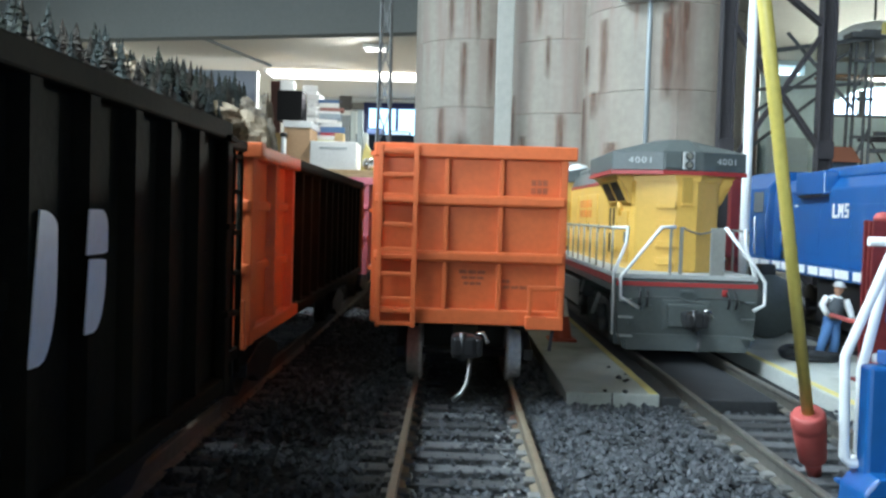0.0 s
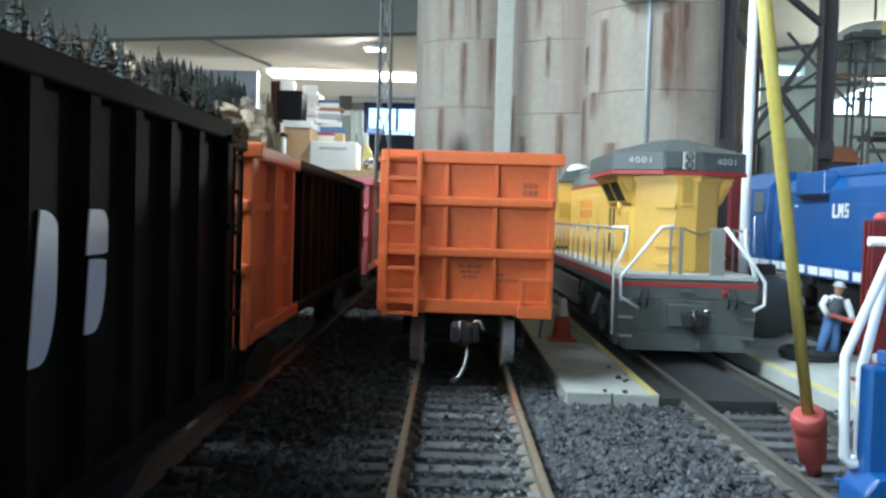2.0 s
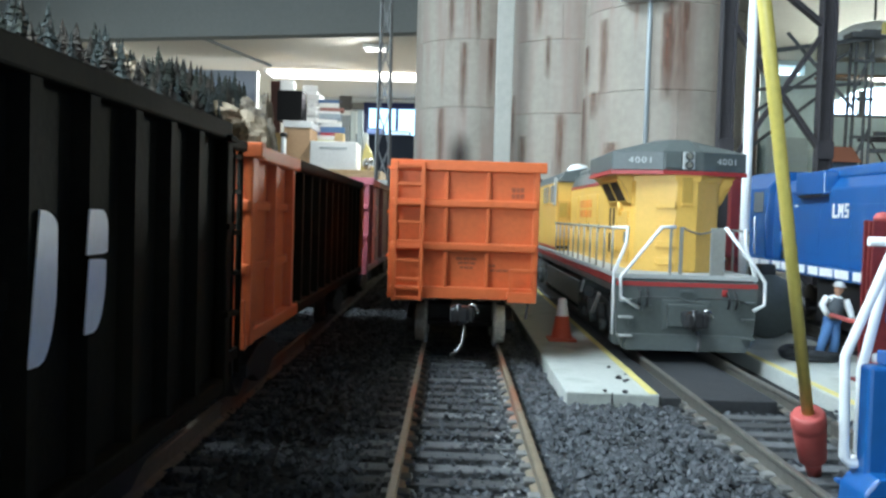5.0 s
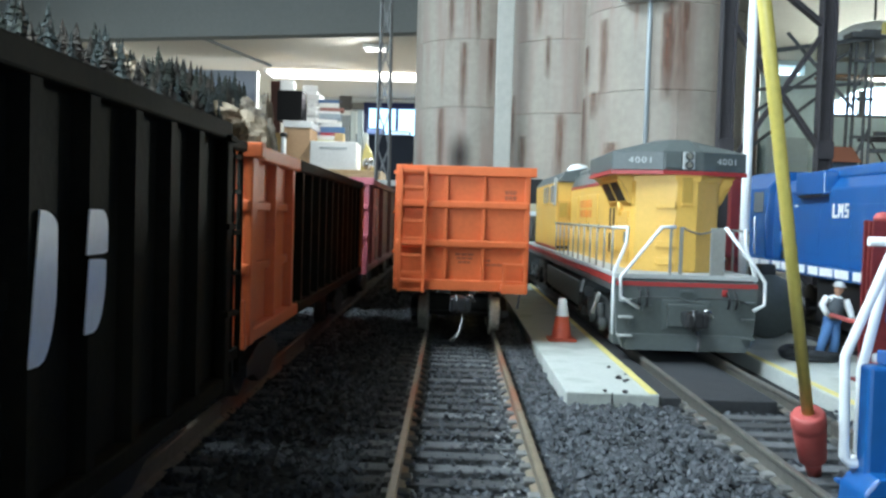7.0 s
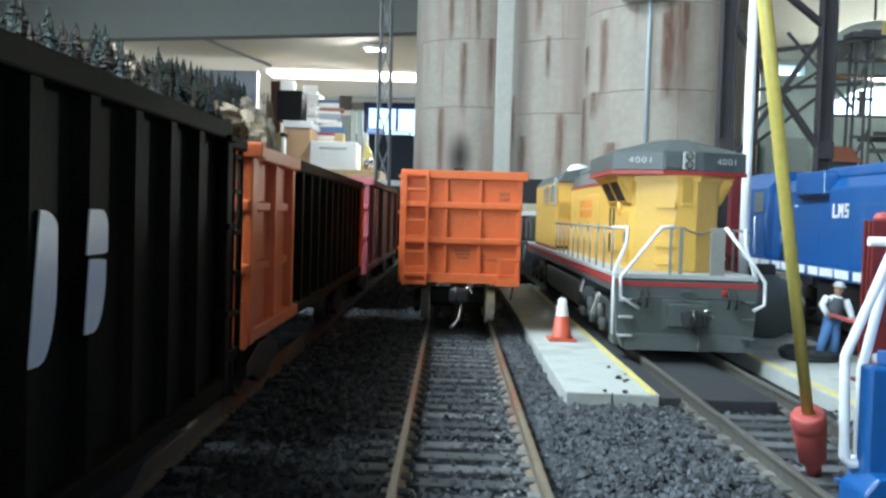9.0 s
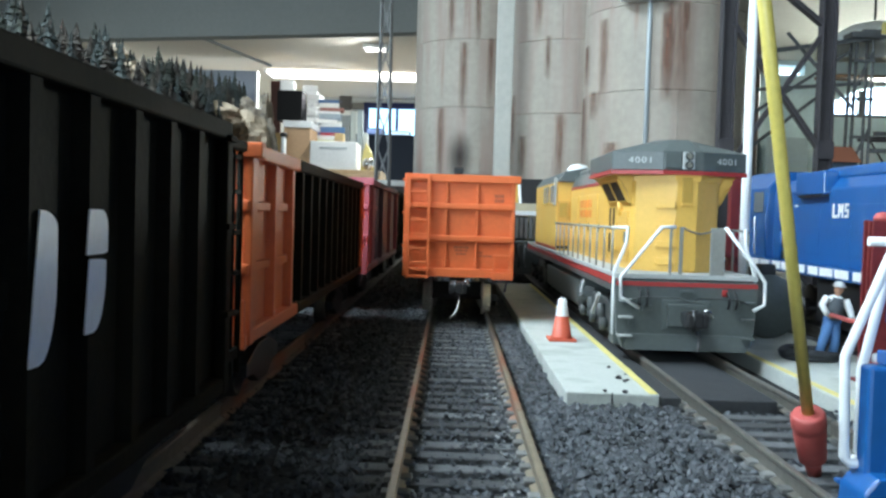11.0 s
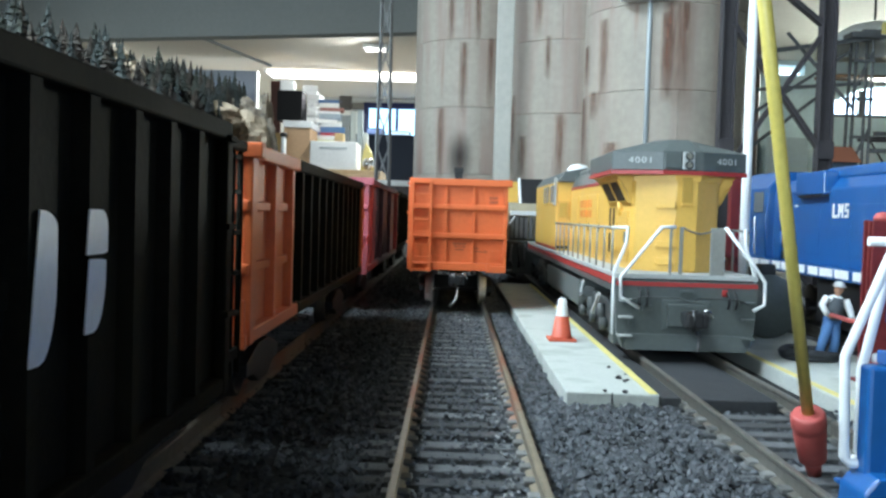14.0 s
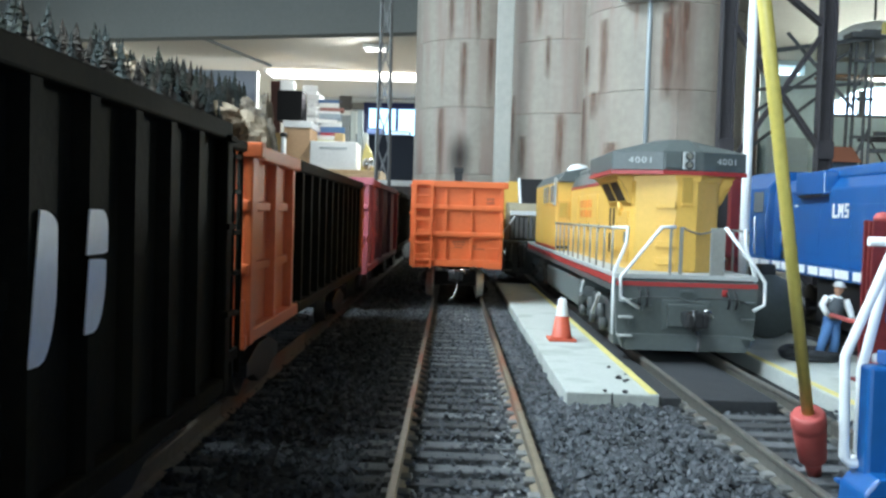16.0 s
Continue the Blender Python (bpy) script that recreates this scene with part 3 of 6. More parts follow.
def silo(cx, cy, r, seam0, step, label, height=0.78, material=None):
    s = thing("silo", label, "silo", Matrix.Translation((cx, cy, -0.012)), group="rusty silos")
    z = seam0
    while z > 0.02:
        z -= step
    levels = [0.0]
    while z < height - 0.03:
        if z > 0.01:
            levels.append(z)
        z += step
    levels.append(height)
    for i, (a, b) in enumerate(zip(levels, levels[1:])):
        part("shell_ring", lathe(B(), [(r - 0.003, a + 0.0002), (r - 0.0004, a + 0.0004), (r, a + 0.0009), (r, a + 0.0018), (r, a + 0.006), (r, b - 0.006), (r, b - 0.0016), (r, b - 0.0008), (r - 0.0004, b - 0.0003), (r - 0.003, b)], 64), material or SILO, s)
        rot = random.uniform(0, 6.28)
        for q in range(5):
            a0 = rot + q * 6.283 / 5
            part("plate_seam", tube(B(), [((r + 0.0001) * math.cos(a0), (r + 0.0001) * math.sin(a0), a + 0.002), ((r + 0.0001) * math.cos(a0), (r + 0.0001) * math.sin(a0), b - 0.002)], 0.0006, 5), material or SILO, s)
    part("roof_cone", lathe(B(), [(r + 0.002, height), (r + 0.002, height + 0.004), (0.02, height + 0.05), (0.0, height + 0.05)], 64), material or SILO, s)
    return s


s_right = silo(0.352, 1.55, 0.1335, 0.30, 0.135, "tall cream silo with rust streaks and a pipe")
s_mid = silo(0.229, 1.82, 0.132, 0.29, 0.137, "shaded cream silo with rust streaks between two others")
s_left = silo(0.042, 2.10, 0.135, 0.33, 0.146, "cream silo with rust streaks and a sooty patch")
silo(0.552, 2.02, 0.115, 0.27, 0.14, "brown-stained silo half hidden behind the cream ones", 0.74, mat("brown_silo_paint", (0.21, 0.13, 0.10), 0.7, grain=90, big=12, vary=0.2, bump=0.1))
POST_METAL = mat("bright_bracket_metal", (0.60, 0.66, 0.70), 0.3, 0.4)
part("down_pipe", tube(B(), [(-0.0530, -0.1255, 0.05), (-0.0530, -0.1255, 0.74)], 0.0034, 12), mat("pale_blue_pipe", (0.42, 0.47, 0.50), 0.5), s_right, "pale blue-grey vertical pipe")
part("top_bracket", box(B(), -0.098, -0.022, -0.145, -0.112, 0.437, 0.450, 0.002), POST_METAL, s_right, "bright metal bracket")


def streak_material():
    """Rust that thins out towards the sides and the lower end of its patch."""
    m = mat("rust_run", (0.225, 0.110, 0.075), 0.8, vary=0.2)
    n, l = m.node_tree.nodes, m.node_tree.links
    uv = n.new("ShaderNodeTexCoord")
    sep = n.new("ShaderNodeSeparateXYZ")
    l.new(uv.outputs["UV"], sep.inputs[0])

    def ramp(value, points):
        c = n.new("ShaderNodeFloatCurve")
        c.mapping.curves[0].points[0].location, c.mapping.curves[0].points[1].location = points[0], points[-1]
        for p in points[1:-1]:
            c.mapping.curves[0].points.new(*p)
        l.new(value, c.inputs["Value"])
        return c.outputs[0]

    def times(p, q):
        t = n.new("ShaderNodeMath")
        t.operation = "MULTIPLY"
        l.new(p, t.inputs[0])
        l.new(q, t.inputs[1])
        return t.outputs[0]
    across = ramp(sep.outputs["X"], [(0, 0), (0.30, 0.75), (0.5, 1), (0.75, 0.45), (1, 0)])
    along = ramp(sep.outputs["Y"], [(0, 0), (0.25, 0.55), (0.7, 1), (0.93, 0.9), (1, 0)])
    mp = n.new("ShaderNodeMapping")
    mp.inputs["Scale"].default_value = (70, 70, 6)
    l.new(uv.outputs["Object"], mp.inputs["Vector"])
    ns = n.new("ShaderNodeTexNoise")
    ns.inputs["Detail"].default_value = 4
    l.new(mp.outputs[0], ns.inputs["Vector"])
    rough = ramp(ns.outputs[0], [(0, 0.25), (0.4, 0.45), (0.65, 0.75), (1, 0.85)])
    l.new(times(times(across, along), rough), n["Principled BSDF"].inputs["Alpha"])
    return m


RUST_RUN = streak_material()


def rust_run(owner, r, a0, half, z0, z1):
    """A rust run at angle a0 (degrees), from z1 down to z0."""
    bm = B()
    uv = bm.loops.layers.uv.new("UVMap")
    rows = [[bm.verts.new(((r + 0.0009) * math.cos(radians(a0 + half * u)), (r + 0.0009) * math.sin(radians(a0 + half * u)), z0 + (z1 - z0) * v)) for u in (-1, -0.5, 0, 0.5, 1)] for v in (0, 0.5, 1)]
    for j in range(2):
        for i in range(4):
            f = bm.faces.new((rows[j][i], rows[j][i + 1], rows[j + 1][i + 1], rows[j + 1][i]))
            f.smooth = True
            for loop, (u, v) in zip(f.loops, ((i, j), (i + 1, j), (i + 1, j + 1), (i, j + 1))):
                loop[uv].uv = (u / 4, v / 2)
    part("rust_run", bm, RUST_RUN, owner, "red-brown rust run")


for a0, half, z0, z1 in ((-100, 4.5, 0.280, 0.437), (-101, 5.0, 0.275, 0.420), (-91, 9.0, 0.262, 0.437), (-172, 9.0, 0.315, 0.385), (-148, 6.0, 0.27, 0.42), (-158, 8.0, 0.255, 0.305), (-178, 12.0, 0.18, 0.30), (-89, 2.5, 0.39, 0.436), (-138, 8.0, 0.14, 0.22)):
    rust_run(s_right, 0.1335, a0, half, z0, z1)
for a0, half, z0, z1 in ((-116, 3.0, 0.345, 0.435), (-153, 7.0, 0.17, 0.33), (-138, 6.0, 0.17, 0.25), (-125, 5.0, 0.43, 0.56), (-104, 5.0, 0.12, 0.29)):
    rust_run(s_mid, 0.132, a0, half, z0, z1)
for a0, half, z0, z1 in ((-89, 3.5, 0.455, 0.59), (-114, 4.0, 0.46, 0.59), (-101, 5.0, 0.30, 0.47), (-76, 4.0, 0.32, 0.48), (-122, 5.0, 0.14, 0.33)):
    rust_run(s_left, 0.135, a0, half, z0, z1)
# soot above the little exhaust stack
soot = mat("soot", (0.03, 0.028, 0.026), 0.95)
nt = soot.node_tree
tcn, vm, mrn = nt.nodes.new("ShaderNodeTexCoord"), nt.nodes.new("ShaderNodeTexGradient"), nt.nodes.new("ShaderNodeMapRange")
mpn = nt.nodes.new("ShaderNodeMapping")
mpn.vector_type = "POINT"
mpn.inputs["Location"].default_value = (0.030 / 0.034, 0.136 / 0.07, -0.222 / 0.062)
mpn.inputs["Scale"].default_value = (1 / 0.034, 1 / 0.07, 1 / 0.062)
vm.gradient_type = "SPHERICAL"
mrn.inputs["To Max"].default_value = 0.75
nt.links.new(tcn.outputs["Object"], mpn.inputs["Vector"])
nt.links.new(mpn.outputs[0], vm.inputs["Vector"])
nt.links.new(vm.outputs["Fac"], mrn.inputs["Value"])
nt.links.new(mrn.outputs[0], nt.nodes["Principled BSDF"].inputs["Alpha"])
bm = B()
rows = []
for k in range(13):
    a = radians(-115 + 3.5 * k)
    rows.append([bm.verts.new((0.1362 * math.cos(a), 0.1362 * math.sin(a), z)) for z in (0.15, 0.19, 0.23, 0.29)])
for r0, r1 in zip(rows, rows[1:]):
    for i in range(3):
        bm.faces.new((r0[i], r1[i], r1[i + 1], r0[i + 1])).smooth = True
part("soot_patch", bm, soot, s_left, "black soot stain")
st = thing("exhaust_stack", "small black exhaust stack below the sooty silo wall", "stack", Matrix.Translation((0.0114, 1.86, -0.010)))
part("stack_pipe", box(B(), -0.008, 0.008, -0.006, 0.006, 0.0, 0.180, 0.001), BLACK_PLASTIC, st)
part("stack_cap", box(B(), -0.0095, 0.0095, -0.0075, 0.0075, 0.180, 0.190, 0.001), BLACK_PLASTIC, st)


# ---- yellow diesel locomotive ----
def text_mesh(name, words, size, m, material, parent, label=""):
    c = bpy.data.curves.new(name, "FONT")
    c.body, c.size, c.extrude, c.align_x, c.align_y = words, size, 0.00012, "CENTER", "CENTER"
    tmp = new("tmp_text", c)
    me = bpy.data.meshes.new_from_object(tmp.evaluated_get(bpy.context.evaluated_depsgraph_get()))
    bpy.data.objects.remove(tmp)
    me.materials.append(material)
    ob = new(name, me)
    ob.parent, ob.matrix_basis = parent, m
    return tagged(ob, label)


def loco_truck(loco, yc, paint):
    for dy in (-0.045, 0.0, 0.045):
        ws = wheelset(loco, WHEEL_DARK)
        ws.location.y = yc + dy
    for s in (-1, 1):
        x0, x1 = sorted((s * 0.0315, s * 0.0390))
        bm = prism(B(), [(yc - 0.072, 0.012), (yc - 0.060, 0.008), (yc + 0.060, 0.008), (yc + 0.072, 0.012), (yc + 0.070, 0.024), (yc + 0.030, 0.030), (yc - 0.030, 0.030), (yc - 0.070, 0.024)], "X", x0, x1, 0.001)
        part("truck_frame", bm, paint, loco)
        for dy in (-0.045, 0.0, 0.045):
            part("axle_box", lathe(B(), [(0.0, 0), (0.0042, 0), (0.0042, 0.004), (0.003, 0.005), (0, 0.005)], 14, "X", (s * 0.0385 if s > 0 else -0.0445, yc + dy, 0.0135)), paint, loco)
            a, b = yc + dy + 0.011, yc + dy + 0.019
            part("spring", tube(B(), [(s * 0.041, (a + b) / 2, 0.012), (s * 0.041, (a + b) / 2, 0.026)], 0.0032, 10), paint, loco)
        part("brake_cylinder", tube(B(), [(s * 0.042, yc + 0.022, 0.030), (s * 0.042, yc + 0.044, 0.021)], 0.0042, 12), paint, loco)


LOCO_Y = 0.558
CAB_DOOR = mat("cab_door_paint", (0.60, 0.35, 0.075), 0.5)
# Lighter grey than the rest of the locomotive body.
TANK_GREY = mat("light_tank_grey", (0.13, 0.15, 0.145), 0.5, vary=0.25, bump=0.15)
# Dark brown that paints the shaded inside of slots, intakes and vents.
BROWN_SHADE = mat("opening_shade_brown", (0.035, 0.024, 0.012), 0.7)
POST_GREY = mat("pale_post_grey", (0.27, 0.27, 0.25), 0.5, 0.2)
WINDOW_GREY = mat("grey_glazing", (0.13, 0.15, 0.16), 0.15, bump=0)
NUMBER_GREY = mat("number_paint", (0.46, 0.48, 0.47), 0.5)
# Darker grey than the body, varied at random.
TRUCK_GREY = mat("dark_truck_grey", (0.047, 0.052, 0.051), 0.5, vary=0.35, bump=0.2)
loco = thing("diesel_locomotive", "yellow and grey diesel locomotive with red striping, standing still", "locomotive", Matrix.Translation((0.1462, LOCO_Y, 0)))
bm = prism(B(), [(-0.0385, 0.0045), (0.0385, 0.0045), (0.0425, 0.016), (0.0440, 0.0470), (-0.0440, 0.0470), (-0.0425, 0.016)], "Y", 0.0, 0.006, 0.0006)
pilot = part("pilot", bm, LOCO_GREY, loco, "grey pilot plate")
part("stripe", box(B(), -0.0437, 0.0437, -0.0004, 0.0020, 0.0436, 0.0462), LOCO_RED, pilot, "red stripe")
part("draft_box", box(B(), -0.012, 0.012, -0.004, 0.002, 0.0185, 0.0330, 0.0012), LOCO_GREY, pilot)
for x, z, w, h in ((-0.024, 0.030, 0.006, 0.004), (0.0, 0.0405, 0.008, 0.002), (0.030, 0.033, 0.004, 0.008), (-0.034, 0.022, 0.003, 0.006)):
    part("pilot_box", box(B(), x - w / 2, x + w / 2, -0.0022, 0.0005, z - h / 2, z + h / 2, 0.0004), LOCO_GREY, pilot)
part("marker", box(B(), 0.0215, 0.0250, -0.0018, 0.0, 0.0385, 0.0425, 0.0005), LOCO_RED, pilot)
for x in (-0.0375, 0.0375):
    for z in (0.012, 0.0235, 0.034):
        # Left steps are paler: their highlights are put into the colour.
        part("step", box(B(), x - 0.0042, x + 0.0042, -0.004, 0.006, z, z + 0.0014, 0.0003), NUMBER_GREY if x < 0 else LOCO_GREY, pilot)
coupler(loco, -0.001, 1, False)
deck = part("walkway", box(B(), -0.0440, 0.0440, 0.0005, 0.655, 0.0478, 0.0512, 0.0006), STEEL_GREY, loco)
deck.data.materials[0] = mat("pale_grey_walkway", (0.40, 0.42, 0.41), 0.6)
for s in (-1, 1):
    x0, x1 = sorted((s * 0.0400, s * 0.0436))
    part("side_sill", box(B(), x0, x1, 0.006, 0.655, 0.0390, 0.0430), LOCO_GREY, loco)
    part("sill_stripe", box(B(), x0, x1 + 0.0001, 0.0062, 0.655, 0.0432, 0.0476), LOCO_RED, loco, "red sill stripe")
hood = part("long_hood", prism(B(), [(-0.0030, 0.0225), (0.0105, 0.0225), (0.0270, 0.034), (0.0285, 0.040), (0.0285, 0.342), (-0.0285, 0.342), (-0.0285, 0.040), (-0.0270, 0.034)], "Z", 0.0512, 0.1125, 0.0005), YELLOW, loco, "yellow long hood")
# Darker yellow plate that paints the shade of the end recess.
part("end_shade_plate", box(B(), 0.0005, 0.0068, 0.0212, 0.0235, 0.0955, 0.1120, 0.0004), mat("shaded_yellow", (0.42, 0.25, 0.04), 0.6), hood)
for z in (0.0580, 0.0690, 0.0825, 0.0946):
    tread = bar(B(), (-0.0138, 0.0264, z), (-0.0038, 0.0212, z), 0.0012, 0.0045, 0.0002)
    for p in ((-0.0138, 0.0264), (-0.0038, 0.0212)):
        bar(tread, (p[0], p[1], z - 0.0002), (p[0] + 0.0009, p[1] + 0.0016, z - 0.0030), 0.0012)
    part("grab_step", tread, YELLOW, hood)
part("recess_ledge", box(B(), 0.0002, 0.0072, 0.0205, 0.0232, 0.0938, 0.0955, 0.0004), YELLOW, hood)
# access door, slots and a filler on the hood side
for s in (-1, 1):
    side = lambda p, q: sorted((s * (0.0284 + p), s * (0.0284 + q)))
    part("access_door", box(B(), *side(0, 0.0010), 0.046, 0.083, 0.0560, 0.0900, 0.0004), YELLOW, hood)
    part("door_filler", tube(B(), [(s * 0.0290, 0.0700, 0.0870), (s * 0.0310, 0.0700, 0.0960)], 0.0022, 10, [0.0026, 0.0012]), YELLOW, hood)
    part("door_hinge", box(B(), *side(0.0006, 0.0018), 0.0800, 0.0835, 0.0620, 0.0650, 0.0003), YELLOW, hood)
    part("door_hinge", box(B(), *side(0.0006, 0.0018), 0.0800, 0.0835, 0.0790, 0.0820, 0.0003), YELLOW, hood)
    part("door_handle", box(B(), *side(0.0006, 0.0022), 0.0500, 0.0525, 0.0690, 0.0760, 0.0003), STEEL_GREY, hood)
    for y0 in (0.098, 0.112):
        for z0, z1 in ((0.0790, 0.0925), (0.0600, 0.0740)):
            part("hood_slot", box(B(), *side(-0.0002, 0.0006), y0, y0 + 0.0055, z0, z1), BROWN_SHADE, hood, "dark ventilation slot")
# the flared radiator housing with number boards
rad = part("radiator_housing", prism(B(), [(-0.0125, 0.0200), (0.0125, 0.0200), (0.0435, 0.031), (0.0435, 0.125), (-0.0435, 0.125), (-0.0435, 0.031)], "Z", 0.1160, 0.1285, 0.0008), LOCO_GREY, loco, "grey flared radiator housing with number boards")
bm = B()
lo = [bm.verts.new(p) for p in ((-0.0125, 0.0200, 0.1283), (0.0125, 0.0200, 0.1283), (0.0435, 0.031, 0.1283), (0.0435, 0.125, 0.1283), (-0.0435, 0.125, 0.1283), (-0.0435, 0.031, 0.1283))]
hi = [bm.verts.new(p) for p in ((-0.005, 0.030, 0.1365), (0.005, 0.030, 0.1365), (0.012, 0.045, 0.1370), (0.012, 0.125, 0.1370), (-0.012, 0.125, 0.1370), (-0.012, 0.045, 0.1370))]
bm.faces.new(hi)
for i in range(6):
    bm.faces.new((lo[i], lo[(i + 1) % 6], hi[(i + 1) % 6], hi[i]))
part("radiator_roof", bm, LOCO_GREY, rad)
part("stripe", prism(B(), [(-0.0128, 0.0195), (0.0128, 0.0195), (0.0440, 0.0306), (0.0440, 0.125), (-0.0440, 0.125), (-0.0440, 0.0306)], "Z", 0.1136, 0.1161), LOCO_RED, rad, "red stripe")
part("end_cornice", prism(B(), [(-0.0045, 0.0215), (0.0120, 0.0215), (0.0285, 0.0340), (0.0285, 0.120), (-0.0285, 0.120), (-0.0285, 0.0340)], "Z", 0.1095, 0.1136), YELLOW, rad)
for s in (-1, 1):
    curve = [(s * (0.0284 + 0.0112 * (k / 6) ** 2), 0.0900 + 0.0236 * k / 6) for k in range(7)] + [(s * 0.0284, 0.1136)]
    flare = part("flare", prism(B(), curve, "Y", 0.0385, 0.124), YELLOW, rad, "yellow flared radiator side")
    # the framed intake on the slope of the flare
    slope = Matrix.Translation((s * 0.0328, 0, 0.1035)) @ pose(0, 0, 0, 0, s * 27, 0)
    frame_bm = B()
    for y0, y1, z0, z1 in ((0.042, 0.112, -0.0085, -0.0070), (0.042, 0.112, 0.0070, 0.0085), (0.042, 0.0445, -0.0070, 0.0070), (0.1095, 0.112, -0.0070, 0.0070), (0.0755, 0.0785, -0.0070, 0.0070)):
        box(frame_bm, -0.0016, 0.0022, y0, y1, z0, z1)
    frame_bm.transform(slope)
    part("intake_frame", frame_bm, YELLOW, flare)
    for y0, y1 in ((0.0447, 0.0753), (0.0787, 0.1093)):
        pane = box(B(), -0.0012, 0.0012, y0, y1, -0.0068, 0.0068)
        pane.transform(slope)
        part("intake_grille", pane, BROWN_SHADE, flare, "dark intake grille")
part("light_panel", box(B(), -0.0005, 0.0070, 0.0185, 0.0205, 0.1170, 0.1280, 0.0004), NUMBER_GREY, rad, "pale headlight panel")
for z in (0.1197, 0.1253):
    hl = part("headlight", lathe(B(), [(0.0027, 0.0), (0.0027, 0.0012)], 18, "Y", (0.0033, 0.0175, z)), TRUCK_GREY, rad)
    part("lens", lathe(B(), [(0.0018, 0.0), (0.0018, 0.001)], 18, "Y", (0.0033, 0.0170, z)), SILVER, hl, "bright headlight lens")
part("door_panel", box(B(), -0.0118, -0.0012, 0.0190, 0.0202, 0.1175, 0.1272, 0.0005), LOCO_GREY, rad)
for s in (-1, 1):
    ang = math.degrees(math.atan2(0.011, 0.031))
    cx, cy = s * 0.0275 + 0.0015, 0.0247
    board = part("number_board", box(B(), -0.0098, 0.0098, -0.0002, 0.0, -0.0032, 0.0032), LOCO_GREY, rad)
    board.matrix_basis = Matrix.Translation((cx, cy, 0.1225)) @ pose(0, 0, 0, 0, 0, s * ang)
    for k, digit in enumerate("4001"):
        text_mesh("digit", digit, 0.0072, pose(-0.0062 + 0.0041 * k, -0.0006, 0, 90) @ Matrix.Diagonal((1, 0.78, 1, 1)), NUMBER_GREY, board, "white road number digit")
roof = part("hood_roof", prism(B(), [(-0.0285, 0.1125), (0.0285, 0.1125), (0.0255, 0.1235), (0.012, 0.1290), (-0.012, 0.1290), (-0.0255, 0.1235)], "Y", 0.1255, 0.338, 0.0006), LOCO_GREY, loco, "grey hood roof")
part("roof_stripe", box(B(), -0.0290, 0.0290, 0.1255, 0.3385, 0.1110, 0.1135), LOCO_RED, roof, "red stripe")
for y0, y1, w, z1 in ((0.150, 0.235, 0.024, 0.1365), (0.270, 0.334, 0.022, 0.1310)):
    part("blower_housing", box(B(), -w, w, y0, y1, 0.122, z1, 0.003), LOCO_GREY, roof)
part("dome", lathe(B(), [(0.012, 0.0), (0.012, 0.004), (0.008, 0.008), (0.0, 0.0095)], 20, "Z", (-0.010, 0.43, 0.1335)), WHITE_PAINT, roof, "white roof dome")
for k in range(4):
    y0 = 0.121 + 0.0545 * k
    for s in (-1, 1):
        part("hood_door", box(B(), *sorted((s * 0.0283, s * 0.0291)), y0, y0 + 0.050, 0.055, 0.104, 0.0004), YELLOW, hood)
        part("door_latch", box(B(), *sorted((s * 0.0288, s * 0.0297)), y0 + 0.040, y0 + 0.043, 0.074, 0.080), BLACK_PLASTIC, hood)
bm = B()
for i in range(3):
    for dz in (0.0, 0.0085):
        box(bm, -0.02965, -0.0290, 0.2035 + 0.0235 * i, 0.2210 + 0.0235 * i, 0.0850 + dz, 0.0915 + dz)
part("side_lettering", bm, mat("orange_lettering", (0.70, 0.25, 0.05), 0.5, vary=0.3), hood, "red side lettering as plain bars")
cab = part("cab", prism(B(), [(-0.0425, 0.0512), (0.0425, 0.0512), (0.0425, 0.119), (0.034, 0.1285), (0.014, 0.1325), (-0.014, 0.1325), (-0.034, 0.1285), (-0.0425, 0.119)], "Y", 0.344, 0.560, 0.0008), YELLOW, loco, "yellow driving cab")
part("cab_roof", prism(B(), [(-0.0430, 0.1195), (0.0430, 0.1195), (0.035, 0.1300), (0.014, 0.1340), (-0.014, 0.1340), (-0.035, 0.1300)], "Y", 0.340, 0.565, 0.0008), LOCO_GREY, cab)
for s in (-1, 1):
    x0, x1 = sorted((s * 0.0302, s * 0.0412))
    part("cab_door", box(B(), x0, x1, 0.3425, 0.3445, 0.0600, 0.1010, 0.0006), CAB_DOOR, cab, "darker yellow cab door")
    part("door_window", box(B(), x0 + 0.002, x1 - 0.002, 0.3415, 0.3430, 0.0850, 0.0985, 0.0004), mat("amber_glazing", (0.42, 0.28, 0.06), 0.2, bump=0), cab)
    part("door_vent", box(B(), x0, x1, 0.3420, 0.3445, 0.0535, 0.0560), BROWN_SHADE, cab, "dark vent below the door")
    part("cab_stripe", box(B(), *sorted((s * 0.0422, s * 0.0428)), 0.3445, 0.559, 0.0520, 0.0545), LOCO_RED, cab)
    part("wind_deflector", bar(B(), (s * 0.0438, 0.3450, 0.1240), (s * 0.0448, 0.3400, 0.0960), 0.0024, 0.0008), POST_GREY, cab, "pale wind deflector")
    for y0, y1 in ((0.350, 0.400), (0.420, 0.470)):
        part("cab_window", box(B(), *sorted((s * 0.0422, s * 0.0431)), y0, y1, 0.0990, 0.1170, 0.0006), WINDOW_GREY, cab, "grey side window")
        part("window_sill", box(B(), *sorted((s * 0.0424, s * 0.0440)), y0 - 0.003, y1 + 0.003, 0.0970, 0.0988, 0.0003), YELLOW, cab)
